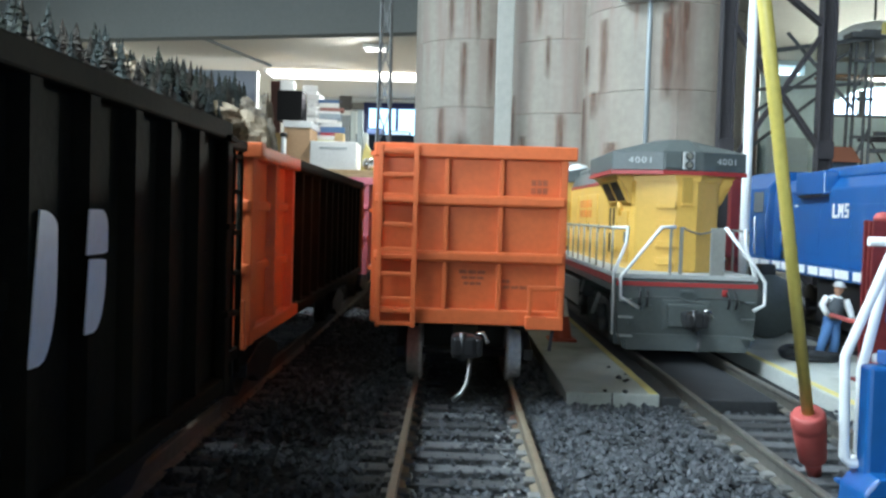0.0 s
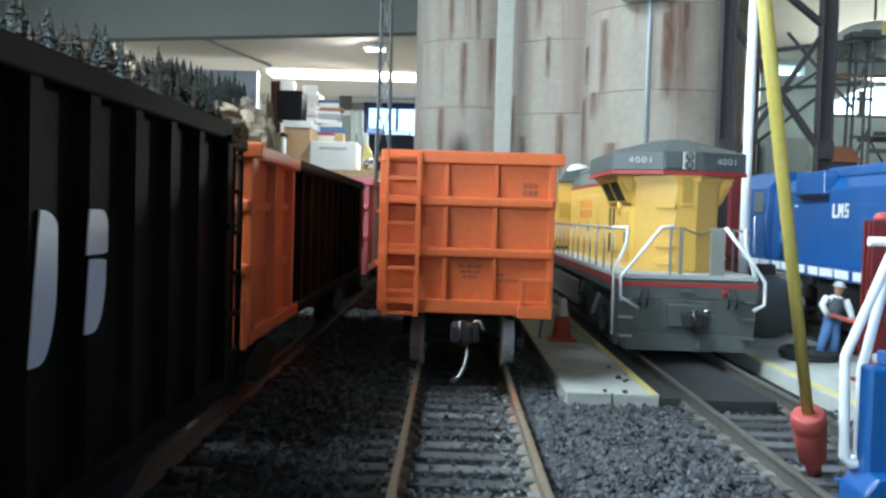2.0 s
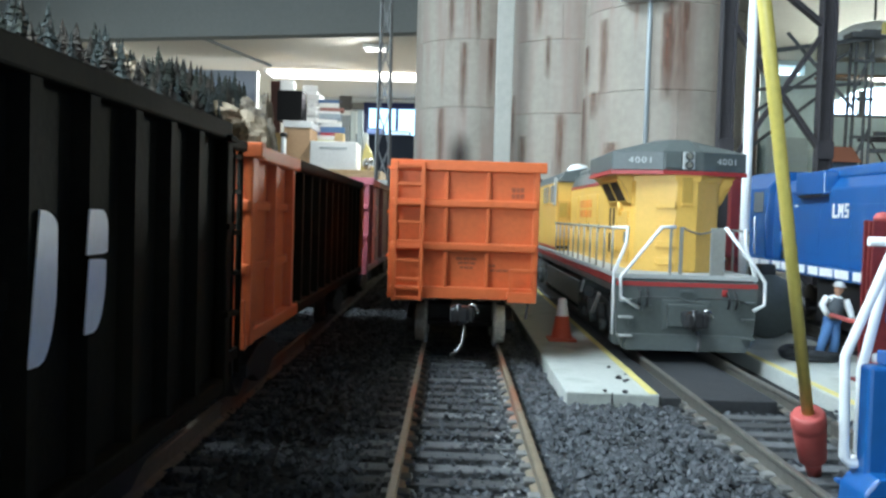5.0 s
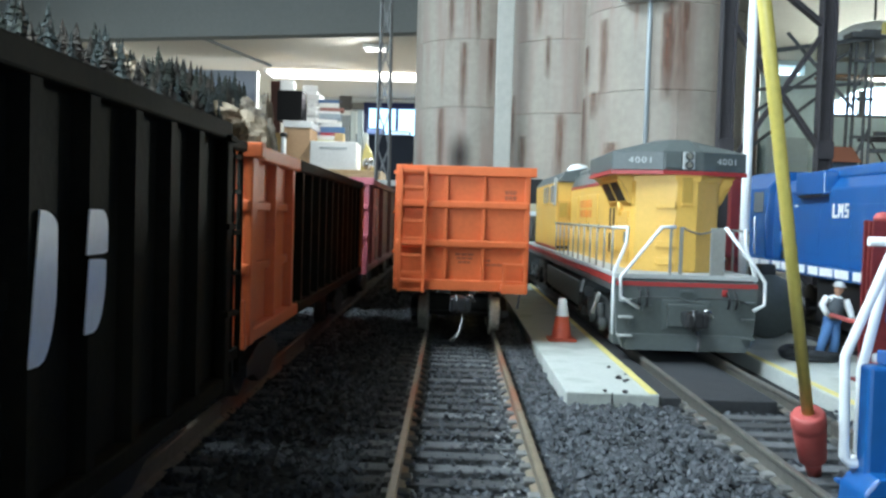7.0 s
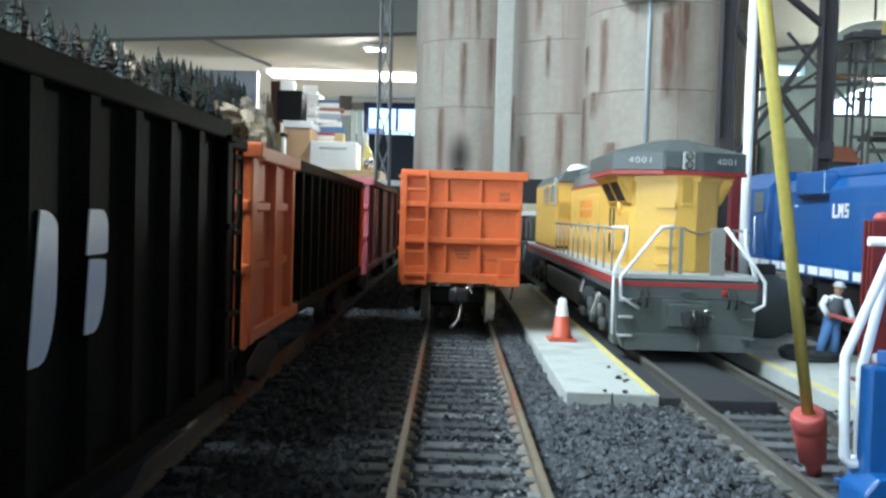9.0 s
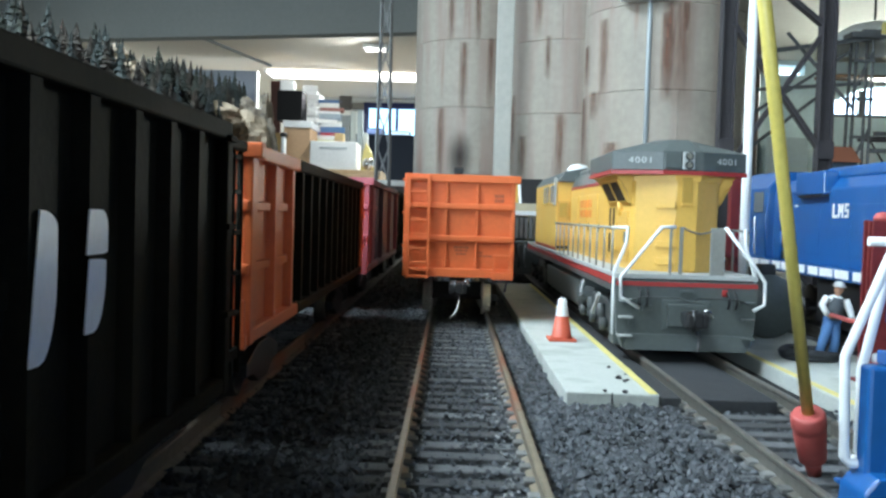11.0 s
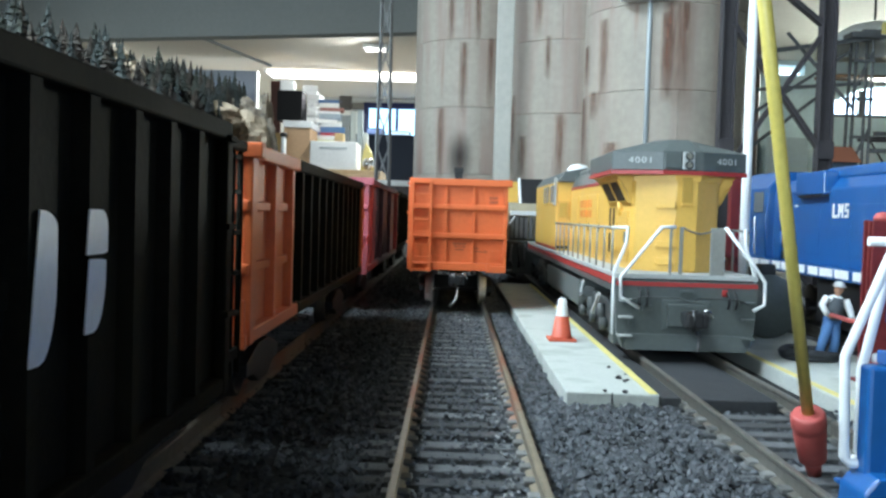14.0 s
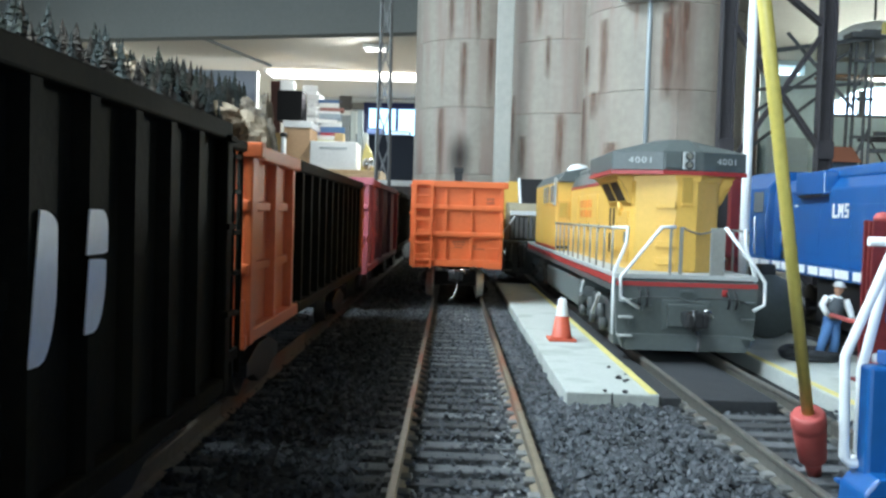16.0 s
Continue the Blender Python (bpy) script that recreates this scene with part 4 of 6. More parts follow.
nose = part("nose", prism(B(), [(0.560, 0.0512), (0.622, 0.0512), (0.620, 0.084), (0.608, 0.098), (0.560, 0.100)], "X", -0.032, 0.032, 0.002), YELLOW, loco, "yellow short nose")
part("fuel_tank", prism(B(), [(-0.0405, 0.014), (-0.034, 0.008), (0.034, 0.008), (0.0405, 0.014), (0.0405, 0.0335), (-0.0405, 0.0335)], "Y", 0.180, 0.428, 0.0012), TANK_GREY, loco, "grey fuel tank")
for yc in (0.096, 0.520):
    loco_truck(loco, yc, TRUCK_GREY)
for s in (-1, 1):
    part("air_tank", tube(B(), [(s * 0.0330, 0.445, 0.030), (s * 0.0330, 0.545, 0.030)], 0.0055, 14), TRUCK_GREY, loco)
    part("sand_pipe", tube(B(), [(s * 0.0405, 0.155, 0.036), (s * 0.0420, 0.162, 0.024), (s * 0.0395, 0.170, 0.008)], 0.0011, 8), NUMBER_GREY, loco)
    part("brake_lever", bar(B(), (s * 0.0440, 0.060, 0.033), (s * 0.0445, 0.082, 0.018), 0.0022), NUMBER_GREY, loco)
    part("step_well", box(B(), *sorted((s * 0.0340, s * 0.0432)), 0.0065, 0.022, 0.0060, 0.0385, 0.0008), LOCO_GREY, loco)
# gear on the pilot
part("cut_lever", tube(B(), [(-0.0390, -0.003, 0.0330), (-0.0300, -0.005, 0.0370), (-0.006, -0.006, 0.0372), (0.0, -0.012, 0.0345), (0.006, -0.006, 0.0372), (0.030, -0.005, 0.0370), (0.039, -0.003, 0.0330)], 0.0005, 6), TRUCK_GREY, pilot, "thin uncoupling lever")
for x in (-0.0290, -0.0245, 0.0245, 0.0290):
    part("jumper_hose", tube(B(), [(x, 0.0, 0.0415), (x * 1.01, -0.004, 0.0395), (x * 1.03, -0.005, 0.0345), (x * 1.02, -0.003, 0.0310)], 0.0009, 6), BLACK_PLASTIC, pilot)
part("brake_pipe", tube(B(), [(0.0060, -0.002, 0.0165), (0.0068, -0.008, 0.0130), (0.0060, -0.010, 0.0080), (0.0045, -0.011, 0.0050)], 0.0010, 8), STEEL_GREY, pilot)
part("plough", prism(B(), [(-0.0030, 0.0042), (-0.0012, 0.0140), (0.0002, 0.0140), (0.0002, 0.0042)], "X", -0.0375, 0.0375, 0.0003), LOCO_GREY, pilot)
part("end_cover", box(B(), -0.0150, 0.0150, -0.0012, 0.0, 0.0165, 0.0355, 0.0006), LOCO_GREY, pilot)
LX = 0.1462
for pts in ([(0.1168, 0.030), (0.1050, 0.0366), (0.1046, 0.0488), (0.1287, 0.0802), (0.1374, 0.0804)], [(0.1675, 0.0810), (0.1869, 0.0565), (0.1931, 0.0480), (0.1931, 0.0341), (0.1863, 0.0304)]):
    part("end_handrail", tube(B(), [(x - LX, -0.0035, z) for x, z in pts], 0.00115, 8), WHITE_PAINT, loco, "white bent handrail")
for s in (-1, 1):
    part("corner_handrail", tube(B(), [(s * x, y, z) for x, y, z in ((0.0432, 0.009, 0.012), (0.0437, 0.008, 0.0305), (0.0437, 0.007, 0.0517), (0.0370, 0.006, 0.0697), (0.0365, 0.006, 0.0792), (0.0432, 0.020, 0.0789))], 0.00115, 8), WHITE_PAINT, loco, "white bent handrail")
for x, w in ((-0.0105, 0.0016), (-0.0040, 0.0022), (0.0185, 0.0090)):
    part("end_post", box(B(), x - w / 2, x + w / 2, 0.0008, 0.0026, 0.0500, 0.0805, 0.0003), POST_GREY, loco)
part("chain", tube(B(), [(-0.003 + 0.021 * k / 8, 0.0015, 0.0800 - 0.0034 * math.sin(math.pi * k / 8)) for k in range(9)], 0.0006, 6), STEEL_GREY, loco)
for s in (-1, 1):
    for k in range(11):
        y = 0.020 + 0.031 * k
        part("stanchion", tube(B(), [(s * 0.0432, y, 0.0505), (s * 0.0432, y, 0.0785)], 0.00070, 6), POST_GREY, loco)
    part("side_handrail", tube(B(), [(s * 0.0432, 0.020, 0.0787), (s * 0.0432, 0.342, 0.0787)], 0.0009, 6), POST_GREY, loco)

# a second yellow unit coupled beyond it, seen past the first
loco2 = thing("diesel_locomotive", "second yellow diesel unit coupled beyond, dark nose panel", "locomotive", pose(0.116, 1.228, 0, 0, 0, 4))
part("underframe", box(B(), -0.043, 0.043, 0.004, 0.30, 0.038, 0.0512, 0.001), LOCO_GREY, loco2)
part("short_nose", prism(B(), [(0.020, 0.0512), (0.075, 0.0512), (0.075, 0.104), (0.040, 0.102), (0.022, 0.092)], "X", -0.034, 0.034, 0.002), mat("dusty_cream_nose", (0.34, 0.30, 0.21), 0.6, vary=0.3), loco2)
part("cab", prism(B(), [(-0.0425, 0.0512), (0.0425, 0.0512), (0.0425, 0.116), (0.030, 0.134), (-0.030, 0.134), (-0.0425, 0.116)], "Y", 0.076, 0.150, 0.001), YELLOW, loco2)
part("windscreen", prism(B(), [(0.052, 0.100), (0.0755, 0.100), (0.0755, 0.138), (0.071, 0.138)], "X", -0.016, 0.036, 0.0006), BLACK_PLASTIC, loco2, "dark sloping windscreen")
part("hood", box(B(), -0.030, 0.030, 0.152, 0.30, 0.0512, 0.126, 0.002), YELLOW, loco2)
part("pilot", box(B(), -0.042, 0.042, 0.0, 0.006, 0.006, 0.050, 0.001), TRUCK_GREY, loco2)
for k in range(7):
    part("grille_slat", box(B(), -0.034 + 0.0065 * k, -0.030 + 0.0065 * k, 0.0150, 0.0175, 0.054, 0.083), STEEL_GREY, loco2)
part("nose_band", box(B(), -0.0345, 0.0345, 0.0180, 0.0210, 0.0855, 0.0915, 0.0005), WHITE_PAINT, loco2)
# Black plate that paints the shaded depth behind the grille slats.
part("nose_shade_plate", box(B(), -0.0347, -0.0120, 0.0165, 0.0205, 0.0520, 0.0840, 0.0005), BLACK_PLASTIC, loco2)
part("handrail", tube(B(), [(-0.046, 0.002, 0.030), (-0.046, 0.002, 0.062), (-0.030, 0.002, 0.085)], 0.0012, 6), WHITE_PAINT, loco2)
for k, x in enumerate((-0.040, -0.033, -0.024, -0.015)):
    part("jumper_hose", tube(B(), [(x, 0.0, 0.046), (x - 0.002, -0.006, 0.040), (x - 0.003 * (k % 2), -0.008, 0.026), (x, -0.004, 0.016)], 0.0013, 6), STEEL_GREY if k % 2 else BLACK_PLASTIC, loco2)
part("corner_step", box(B(), -0.044, -0.034, -0.006, 0.004, 0.010, 0.012, 0.0004), POST_GREY, loco2)
part("corner_step", box(B(), -0.044, -0.034, -0.006, 0.004, 0.024, 0.026, 0.0004), POST_GREY, loco2)
part("windscreen_post", bar(B(), (-0.0165, 0.052, 0.101), (-0.0165, 0.072, 0.138), 0.003), WHITE_PAINT, loco2)
loco_truck(loco2, 0.09, TRUCK_GREY)

duct = thing("vertical_duct", "pale flat vertical duct between the silos", "duct", Matrix.Translation((0.0895, 1.690, -0.011)))
duct_paint = mat("pale_duct_paint", (0.42, 0.415, 0.375), 0.6, grain=90, big=9, vary=0.12, bump=0.08)
part("duct_body", box(B(), -0.0155, 0.0155, -0.008, 0.008, 0, 0.74, 0.002), duct_paint, duct)
for z in (0.15, 0.30, 0.44, 0.60):
    part("duct_band", box(B(), -0.0160, 0.0160, -0.0085, 0.0085, z, z + 0.004, 0.0005), duct_paint, duct)


# ---- blue locomotives ----
def blue_unit(label, length, m):
    u = thing("diesel_locomotive", label, "locomotive", m)
    part("underframe", box(B(), -0.043, 0.043, 0.002, length - 0.002, 0.044, 0.0530, 0.001), BLUE, u)
    hood = part("hood", prism(B(), [(-0.036, 0.0530), (0.036, 0.0530), (0.036, 0.112), (0.028, 0.122), (-0.028, 0.122), (-0.036, 0.112)], "Y", 0.030, length - 0.03, 0.001), BLUE, u, "royal blue long hood")
    k = int((length - 0.20) / 0.055)
    for i in range(k):
        y0 = 0.045 + 0.055 * i
        for s in (-1, 1):
            part("hood_door", box(B(), *sorted((s * 0.0358, s * 0.0362)), y0, y0 + 0.052, 0.060, 0.100, 0.0002), BLUE, hood)
    part("roof_housing", box(B(), -0.030, 0.030, 0.05, length - 0.22, 0.120, 0.1290, 0.002), BLUE, hood)
    for s in (-1, 1):
        blower = part("blower_box", box(B(), *sorted((s * 0.030, s * 0.0415)), length - 0.243, length - 0.187, 0.108, 0.1260, 0.001), BLUE, hood)
        # Black strip that paints the shade under the blower box.
        part("box_shade_strip", box(B(), *sorted((s * 0.0345, s * 0.0412)), length - 0.240, length - 0.190, 0.1062, 0.1078), BLACK_PLASTIC, blower)
    cab = part("cab", prism(B(), [(-0.0425, 0.0532), (0.0425, 0.0532), (0.0425, 0.116), (0.030, 0.131), (-0.030, 0.131), (-0.0425, 0.116)], "Y", length - 0.125, length - 0.045, 0.001), BLUE, u, "royal blue cab")
    for s in (-1, 1):
        for y0 in (length - 0.115, length - 0.078):
            part("cab_window", box(B(), *sorted((s * 0.0422, s * 0.0430)), y0, y0 + 0.026, 0.094, 0.113, 0.0006), WINDOW_GREY, cab, "grey side window")
        part("cab_step", box(B(), *sorted((s * 0.0380, s * 0.0432)), length - 0.13, length - 0.10, 0.012, 0.044, 0.001), BLACK_PLASTIC, cab)
        for y0 in (0.15, 0.245, 0.42):
            part("white_mark", box(B(), *sorted((s * 0.0359, s * 0.0366)), y0, y0 + 0.006, 0.0985, 0.1005), WHITE_PAINT, hood)
        part("grab_iron", tube(B(), [(s * 0.0436, length - 0.128, 0.056), (s * 0.0445, length - 0.128, 0.080), (s * 0.0436, length - 0.128, 0.100)], 0.0009, 6), BLUE, cab)
        for i in range(int(length / 0.0265)):
            y0 = 0.012 + 0.0265 * i
            part("sill_block", box(B(), *sorted((s * 0.0428, s * 0.0437)), y0, min(y0 + 0.0225 - 0.004 * (i % 3 == 1), length - 0.004), 0.0460, 0.0524), WHITE_PAINT, u, "white sill marking")
        # Black plate proud of the hood, coloured as the recess's shade.
        part("step_shade_plate", box(B(), *sorted((s * 0.0352, s * 0.0364)), length - 0.164, length - 0.142, 0.0545, 0.0920, 0.0003), BLACK_PLASTIC, hood, "black plate painting the shaded recess above the cab steps")
        for z0 in (0.062, 0.072, 0.082):
            part("recess_rung", box(B(), *sorted((s * 0.0362, s * 0.0378)), length - 0.163, length - 0.143, z0, z0 + 0.0014), BLUE, hood)
        part("recess_pipe", tube(B(), [(s * 0.0385, length - 0.150, 0.053), (s * 0.0385, length - 0.150, 0.078)], 0.0009, 6), BLUE, hood)
        part("louvre_window", box(B(), *sorted((s * 0.0340, s * 0.0364)), length - 0.160, length - 0.146, 0.0990, 0.1110, 0.0003), BLACK_PLASTIC, hood, "dark louvred opening")
        part("belt_seam", box(B(), *sorted((s * 0.0360, s * 0.0367)), 0.034, length - 0.170, 0.0795, 0.0806), BLUE, hood)
        part("cab_door", box(B(), *sorted((s * 0.0422, s * 0.0430)), length - 0.122, length - 0.104, 0.056, 0.092, 0.0004), BLUE, cab)
        part("cab_handrail", tube(B(), [(s * 0.0440, length - 0.100, 0.056), (s * 0.0450, length - 0.100, 0.090)], 0.0008, 6), WHITE_PAINT, cab)
    part("fuel_tank", box(B(), -0.038, 0.038, length * 0.36, length * 0.62, 0.008, 0.043, 0.003), BLACK_PLASTIC, u)
    loco_truck(u, 0.11, BLACK_PLASTIC)
    loco_truck(u, length - 0.11, BLACK_PLASTIC)
    part("pilot", box(B(), -0.042, 0.042, 0.0, 0.005, 0.006, 0.0455, 0.001), BLUE, u)
    return u


FARX = 0.3235
far_blue = blue_unit("royal blue diesel locomotive with white sill marks", 0.60, Matrix.Translation((FARX, 0.335, 0.0)))
# White bars that spell the three initials on the hood side.
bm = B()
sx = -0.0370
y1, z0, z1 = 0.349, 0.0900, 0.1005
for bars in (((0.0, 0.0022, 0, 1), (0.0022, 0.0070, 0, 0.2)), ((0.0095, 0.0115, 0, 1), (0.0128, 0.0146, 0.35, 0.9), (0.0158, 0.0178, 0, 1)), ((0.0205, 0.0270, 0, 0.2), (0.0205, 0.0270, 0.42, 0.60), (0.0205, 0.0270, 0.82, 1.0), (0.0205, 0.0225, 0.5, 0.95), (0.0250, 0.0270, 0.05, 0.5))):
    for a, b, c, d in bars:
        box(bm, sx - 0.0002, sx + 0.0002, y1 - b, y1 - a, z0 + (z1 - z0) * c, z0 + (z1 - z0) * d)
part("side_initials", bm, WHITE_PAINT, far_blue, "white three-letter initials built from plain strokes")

near_blue = thing("diesel_locomotive", "royal blue locomotive end with white bent handrails close by", "locomotive", Matrix.Translation((0.1430, 0.226, 0)))
part("pilot", box(B(), -0.0400, 0.0400, -0.006, 0.0, 0.010, 0.0500, 0.001), BLUE, near_blue)
part("deck", box(B(), -0.0360, 0.0430, -0.40, 0.0, 0.0500, 0.0535, 0.0006), BLUE, near_blue)
part("hood", box(B(), -0.027, 0.027, -0.40, -0.030, 0.0535, 0.125, 0.002), BLUE, near_blue)
part("corner_step", prism(B(), [(-0.0440, 0.006), (-0.0300, 0.006), (-0.0300, 0.0240), (-0.0395, 0.0240), (-0.0428, 0.0200)], "Y", -0.012, 0.002, 0.0008), BLUE, near_blue)
part("corner_sheet", box(B(), -0.0325, -0.0290, -0.004, 0.0015, 0.0240, 0.0700, 0.0006), BLUE, near_blue)
for z in (0.0130, 0.0185):
    part("step_tread", box(B(), -0.0432, -0.0310, 0.0018, 0.0045, z, z + 0.0012, 0.0003), BLUE, near_blue)
part("rail_foot", box(B(), -0.0400, -0.0345, 0.0, 0.0030, 0.0238, 0.0262, 0.0006), WHITE_PAINT, near_blue)
part("marker_light", box(B(), -0.0365, -0.0330, -0.002, 0.003, 0.0462, 0.0500, 0.0006), CONE_ORANGE, near_blue, "orange marker")
part("marker_cap", lathe(B(), [(0, 0), (0.0016, 0), (0.0016, 0.002), (0, 0.0026)], 12, "Z", (-0.0347, 0.0012, 0.0500)), WHITE_PAINT, near_blue)
for y, pts in ((-0.001, [(0.1095, 0.0782), (0.1080, 0.0746), (0.0989, 0.0516), (0.0998, 0.0263), (0.1012, 0.0248), (0.1060, 0.0249)]), (0.002, [(0.1115, 0.0760), (0.1096, 0.0716), (0.1046, 0.0482), (0.1047, 0.0270), (0.1069, 0.0260), (0.1125, 0.0265)])):
    part("handrail", tube(B(), [(x - 0.1430, y, z) for x, z in pts], 0.00125, 10), WHITE_PAINT, near_blue, "white bent handrail")
part("grab_rail", tube(B(), [(-0.0372, 0.004, 0.0803), (-0.020, 0.004, 0.0806)], 0.0012, 8), WHITE_PAINT, near_blue)
part("rail_post", box(B(), -0.0330, -0.0310, 0.0, 0.0025, 0.060, 0.0815, 0.0003), BLUE, near_blue)
for yc in (-0.10,):
    loco_truck(near_blue, yc, BLUE)

# ---- slab things ----
cone = thing("traffic_cone", "orange traffic cone with a white upper half on the slab", "cone", Matrix.Translation((0.0795, 0.634, -0.002)))
part("cone_base", box(B(), -0.0098, 0.0098, -0.0098, 0.0098, 0.0, 0.0018, 0.0006), CONE_ORANGE, cone)
part("cone_body", lathe(B(), [(0.0078, 0.0018), (0.0070, 0.0028), (0.0047, 0.0172)], 28), CONE_ORANGE, cone)
part("reflective_sleeve", lathe(B(), [(0.0048, 0.0172), (0.0046, 0.0176), (0.0029, 0.0288), (0.0022, 0.0296), (0.0014, 0.0296)], 28), WHITE_PAINT, cone, "white upper sleeve")
for x, y, s in ((0.0925, 0.486, 0.0022), (0.0945, 0.478, 0.0016), (0.0965, 0.482, 0.0014), (0.0935, 0.522, 0.0014), (0.0790, 0.449, 0.0016), (0.0885, 0.447, 0.0018), (0.0990, 0.5, 0.0009)):
    bm = B()
    bmesh.ops.create_icosphere(bm, subdivisions=1, radius=s)
    for v in bm.verts:
        v.co *= random.uniform(0.65, 1.1)
        v.co.z *= 0.7
    bmesh.ops.translate(bm, vec=(x, y, -0.0022 + s * 0.45), verts=bm.verts)
    solid("pebble", bm, BLACK_PLASTIC, "small dark ballast chip lying on the concrete slab", "pebble", group="stray chips")

bm = B()
for k, (r, z) in enumerate(((0.0165, 0.0018), (0.0155, 0.0052), (0.0172, 0.0046))):
    rows = []
    for i in range(37):
        a = 2 * math.pi * i / 36
        rows.append((r * math.cos(a), r * math.sin(a), z + 0.0006 * math.sin(3 * a + k)))
    tube(bm, rows, 0.0020, 8)
hose = solid("hose_coil", bm, RUBBER, "dark grey hose coiled on the concrete slab", "hose")
hose.location = (0.2330, 0.582, -0.002)


def ell(bm, c, r, m=None):
    tmp = B()
    bmesh.ops.create_uvsphere(tmp, u_segments=14, v_segments=9, radius=1)
    for f in tmp.faces:
        f.smooth = True
    tmp.transform(Matrix.Diagonal((*r, 1)))
    merge(bm, tmp, Matrix.Translation(c) @ (m or Matrix()))


# a plain little worker figurine, one mesh with several paints
fig = B()


def painted(index, build):
    start = len(fig.faces)
    build()
    fig.faces.ensure_lookup_table()
    for f in fig.faces[start:]:
        f.material_index = index


def trousers():
    tube(fig, [(-0.0045, -0.001, 0.0015), (-0.0035, -0.0015, 0.012), (-0.0008, 0, 0.0245)], 0.003, 12, [0.0026, 0.0028, 0.0036])
    tube(fig, [(0.0048, 0.001, 0.0015), (0.0045, -0.001, 0.012), (0.0025, 0, 0.0245)], 0.003, 12, [0.0026, 0.0028, 0.0036])
    ell(fig, (0.0008, 0, 0.0255), (0.0058, 0.0040, 0.0035))


def shirt():
    tube(fig, [(-0.0048, 0, 0.0385), (-0.0078, -0.0010, 0.0335), (-0.0060, -0.0060, 0.0285)], 0.0018, 10, [0.0026, 0.0022, 0.0017])
    tube(fig, [(0.0065, 0, 0.0385), (0.0098, -0.0010, 0.0335), (0.0095, -0.0060, 0.0285)], 0.0018, 10, [0.0026, 0.0022, 0.0017])
    ell(fig, (0.0010, 0.0006, 0.0370), (0.0058, 0.0036, 0.0040))


def vest():
    tube(fig, [(0.0008, 0, 0.0255), (0.0008, 0, 0.033), (0.0010, -0.0003, 0.0392)], 0.004, 14, [0.0045, 0.0052, 0.0036])


def skin():
    ell(fig, (0.0012, -0.0005, 0.0445), (0.0027, 0.0029, 0.0034))
    tube(fig, [(0.001, 0, 0.039), (0.0012, 0, 0.043)], 0.0016, 8)
    ell(fig, (-0.0046, -0.0072, 0.0278), (0.0014, 0.0014, 0.0014))
    ell(fig, (0.0096, -0.0070, 0.0275), (0.0014, 0.0014, 0.0014))


def helmet():
    ell(fig, (0.0012, -0.0002, 0.0470), (0.0033, 0.0036, 0.0026))
    lathe(fig, [(0.0043, 0.0), (0.0043, 0.0005), (0.0030, 0.0008)], 16, "Z", (0.0012, -0.0008, 0.0461))


def boots():
    ell(fig, (-0.0045, -0.0022, 0.0014), (0.0022, 0.0036, 0.0015))
    ell(fig, (0.0048, -0.0010, 0.0014), (0.0022, 0.0036, 0.0015))


for index, build in enumerate((trousers, shirt, vest, skin, helmet, boots)):
    painted(index, build)
figure = finish("figurine", fig, mat("figure_jeans", (0.07, 0.17, 0.36), 0.8, grain=900, vary=0.25))
for m in (WHITE_PAINT, mat("figure_vest", (0.07, 0.08, 0.09), 0.8), mat("figure_skin", (0.45, 0.24, 0.16), 0.7), mat("figure_helmet", (0.55, 0.56, 0.55), 0.5), BLACK_PLASTIC):
    figure.data.materials.append(m)
tagged(figure, "small painted worker figurine in helmet and blue trousers", "figurine")
figure.location = (0.2380, 0.572, -0.002)
figure.scale = (1.05, 1.05, 1.05)
figure.rotation_euler = (0, 0.14, 0.1)

post = thing("red_post", "dark red steel post with a lever arm on the slab", "post", Matrix.Translation((0.2345, 0.500, -0.002)))
part("column", box(B(), -0.0050, 0.0050, -0.0010, 0.0010, 0.0, 0.0895, 0.0003), DARK_RED, post)
for y in (-0.0052, 0.0052):
    part("flange", box(B(), -0.0052, 0.0052, y - 0.0010, y + 0.0010, 0.0, 0.0895, 0.0003), DARK_RED, post)
part("cap", lathe(B(), [(0, 0), (0.0045, 0), (0.0045, 0.002), (0.0025, 0.0045), (0, 0.005)], 16, "Z", (0.002, 0, 0.0895)), FOOT_RED, post, "red cap")
part("foot_plate", box(B(), -0.0085, 0.0085, -0.0085, 0.0085, 0.0, 0.0016, 0.0003), DARK_RED, post)
part("lever", tube(B(), [(0.000, 0.004, 0.0300), (0.002, 0.040, 0.0305), (0.0040, 0.0650, 0.0305)], 0.0014, 8), FOOT_RED, post, "red lever arm")

post2 = thing("red_post", "dark red steel post behind the yellow locomotive", "post", Matrix.Translation((0.2490, 0.80, -0.002)))
part("column", box(B(), -0.0052, 0.0052, -0.004, 0.004, 0.0, 0.1330, 0.0006), DARK_RED, post2)
part("junction_box", box(B(), -0.0095, 0.0080, -0.009, 0.009, 0.055, 0.078, 0.001), DARK_RED, post2)
part("foot_plate", box(B(), -0.010, 0.010, -0.010, 0.010, 0.0, 0.002, 0.0003), DARK_RED, post2)

drum = thing("cable_drum", "grey cable drum standing on the slab", "drum", Matrix.Translation((0.2400, 0.690, -0.002)))
for y in (-0.010, 0.010):
    part("drum_flange", lathe(B(), [(0, -0.0012), (0.0235, -0.0012), (0.0240, 0.0), (0.0235, 0.0012), (0, 0.0012)], 36, "Y", (0, y, 0.024)), LOCO_GREY, drum)
part("drum_core", lathe(B(), [(0.015, -0.009), (0.015, 0.009)], 24, "Y", (0, 0, 0.024)), RUBBER, drum)
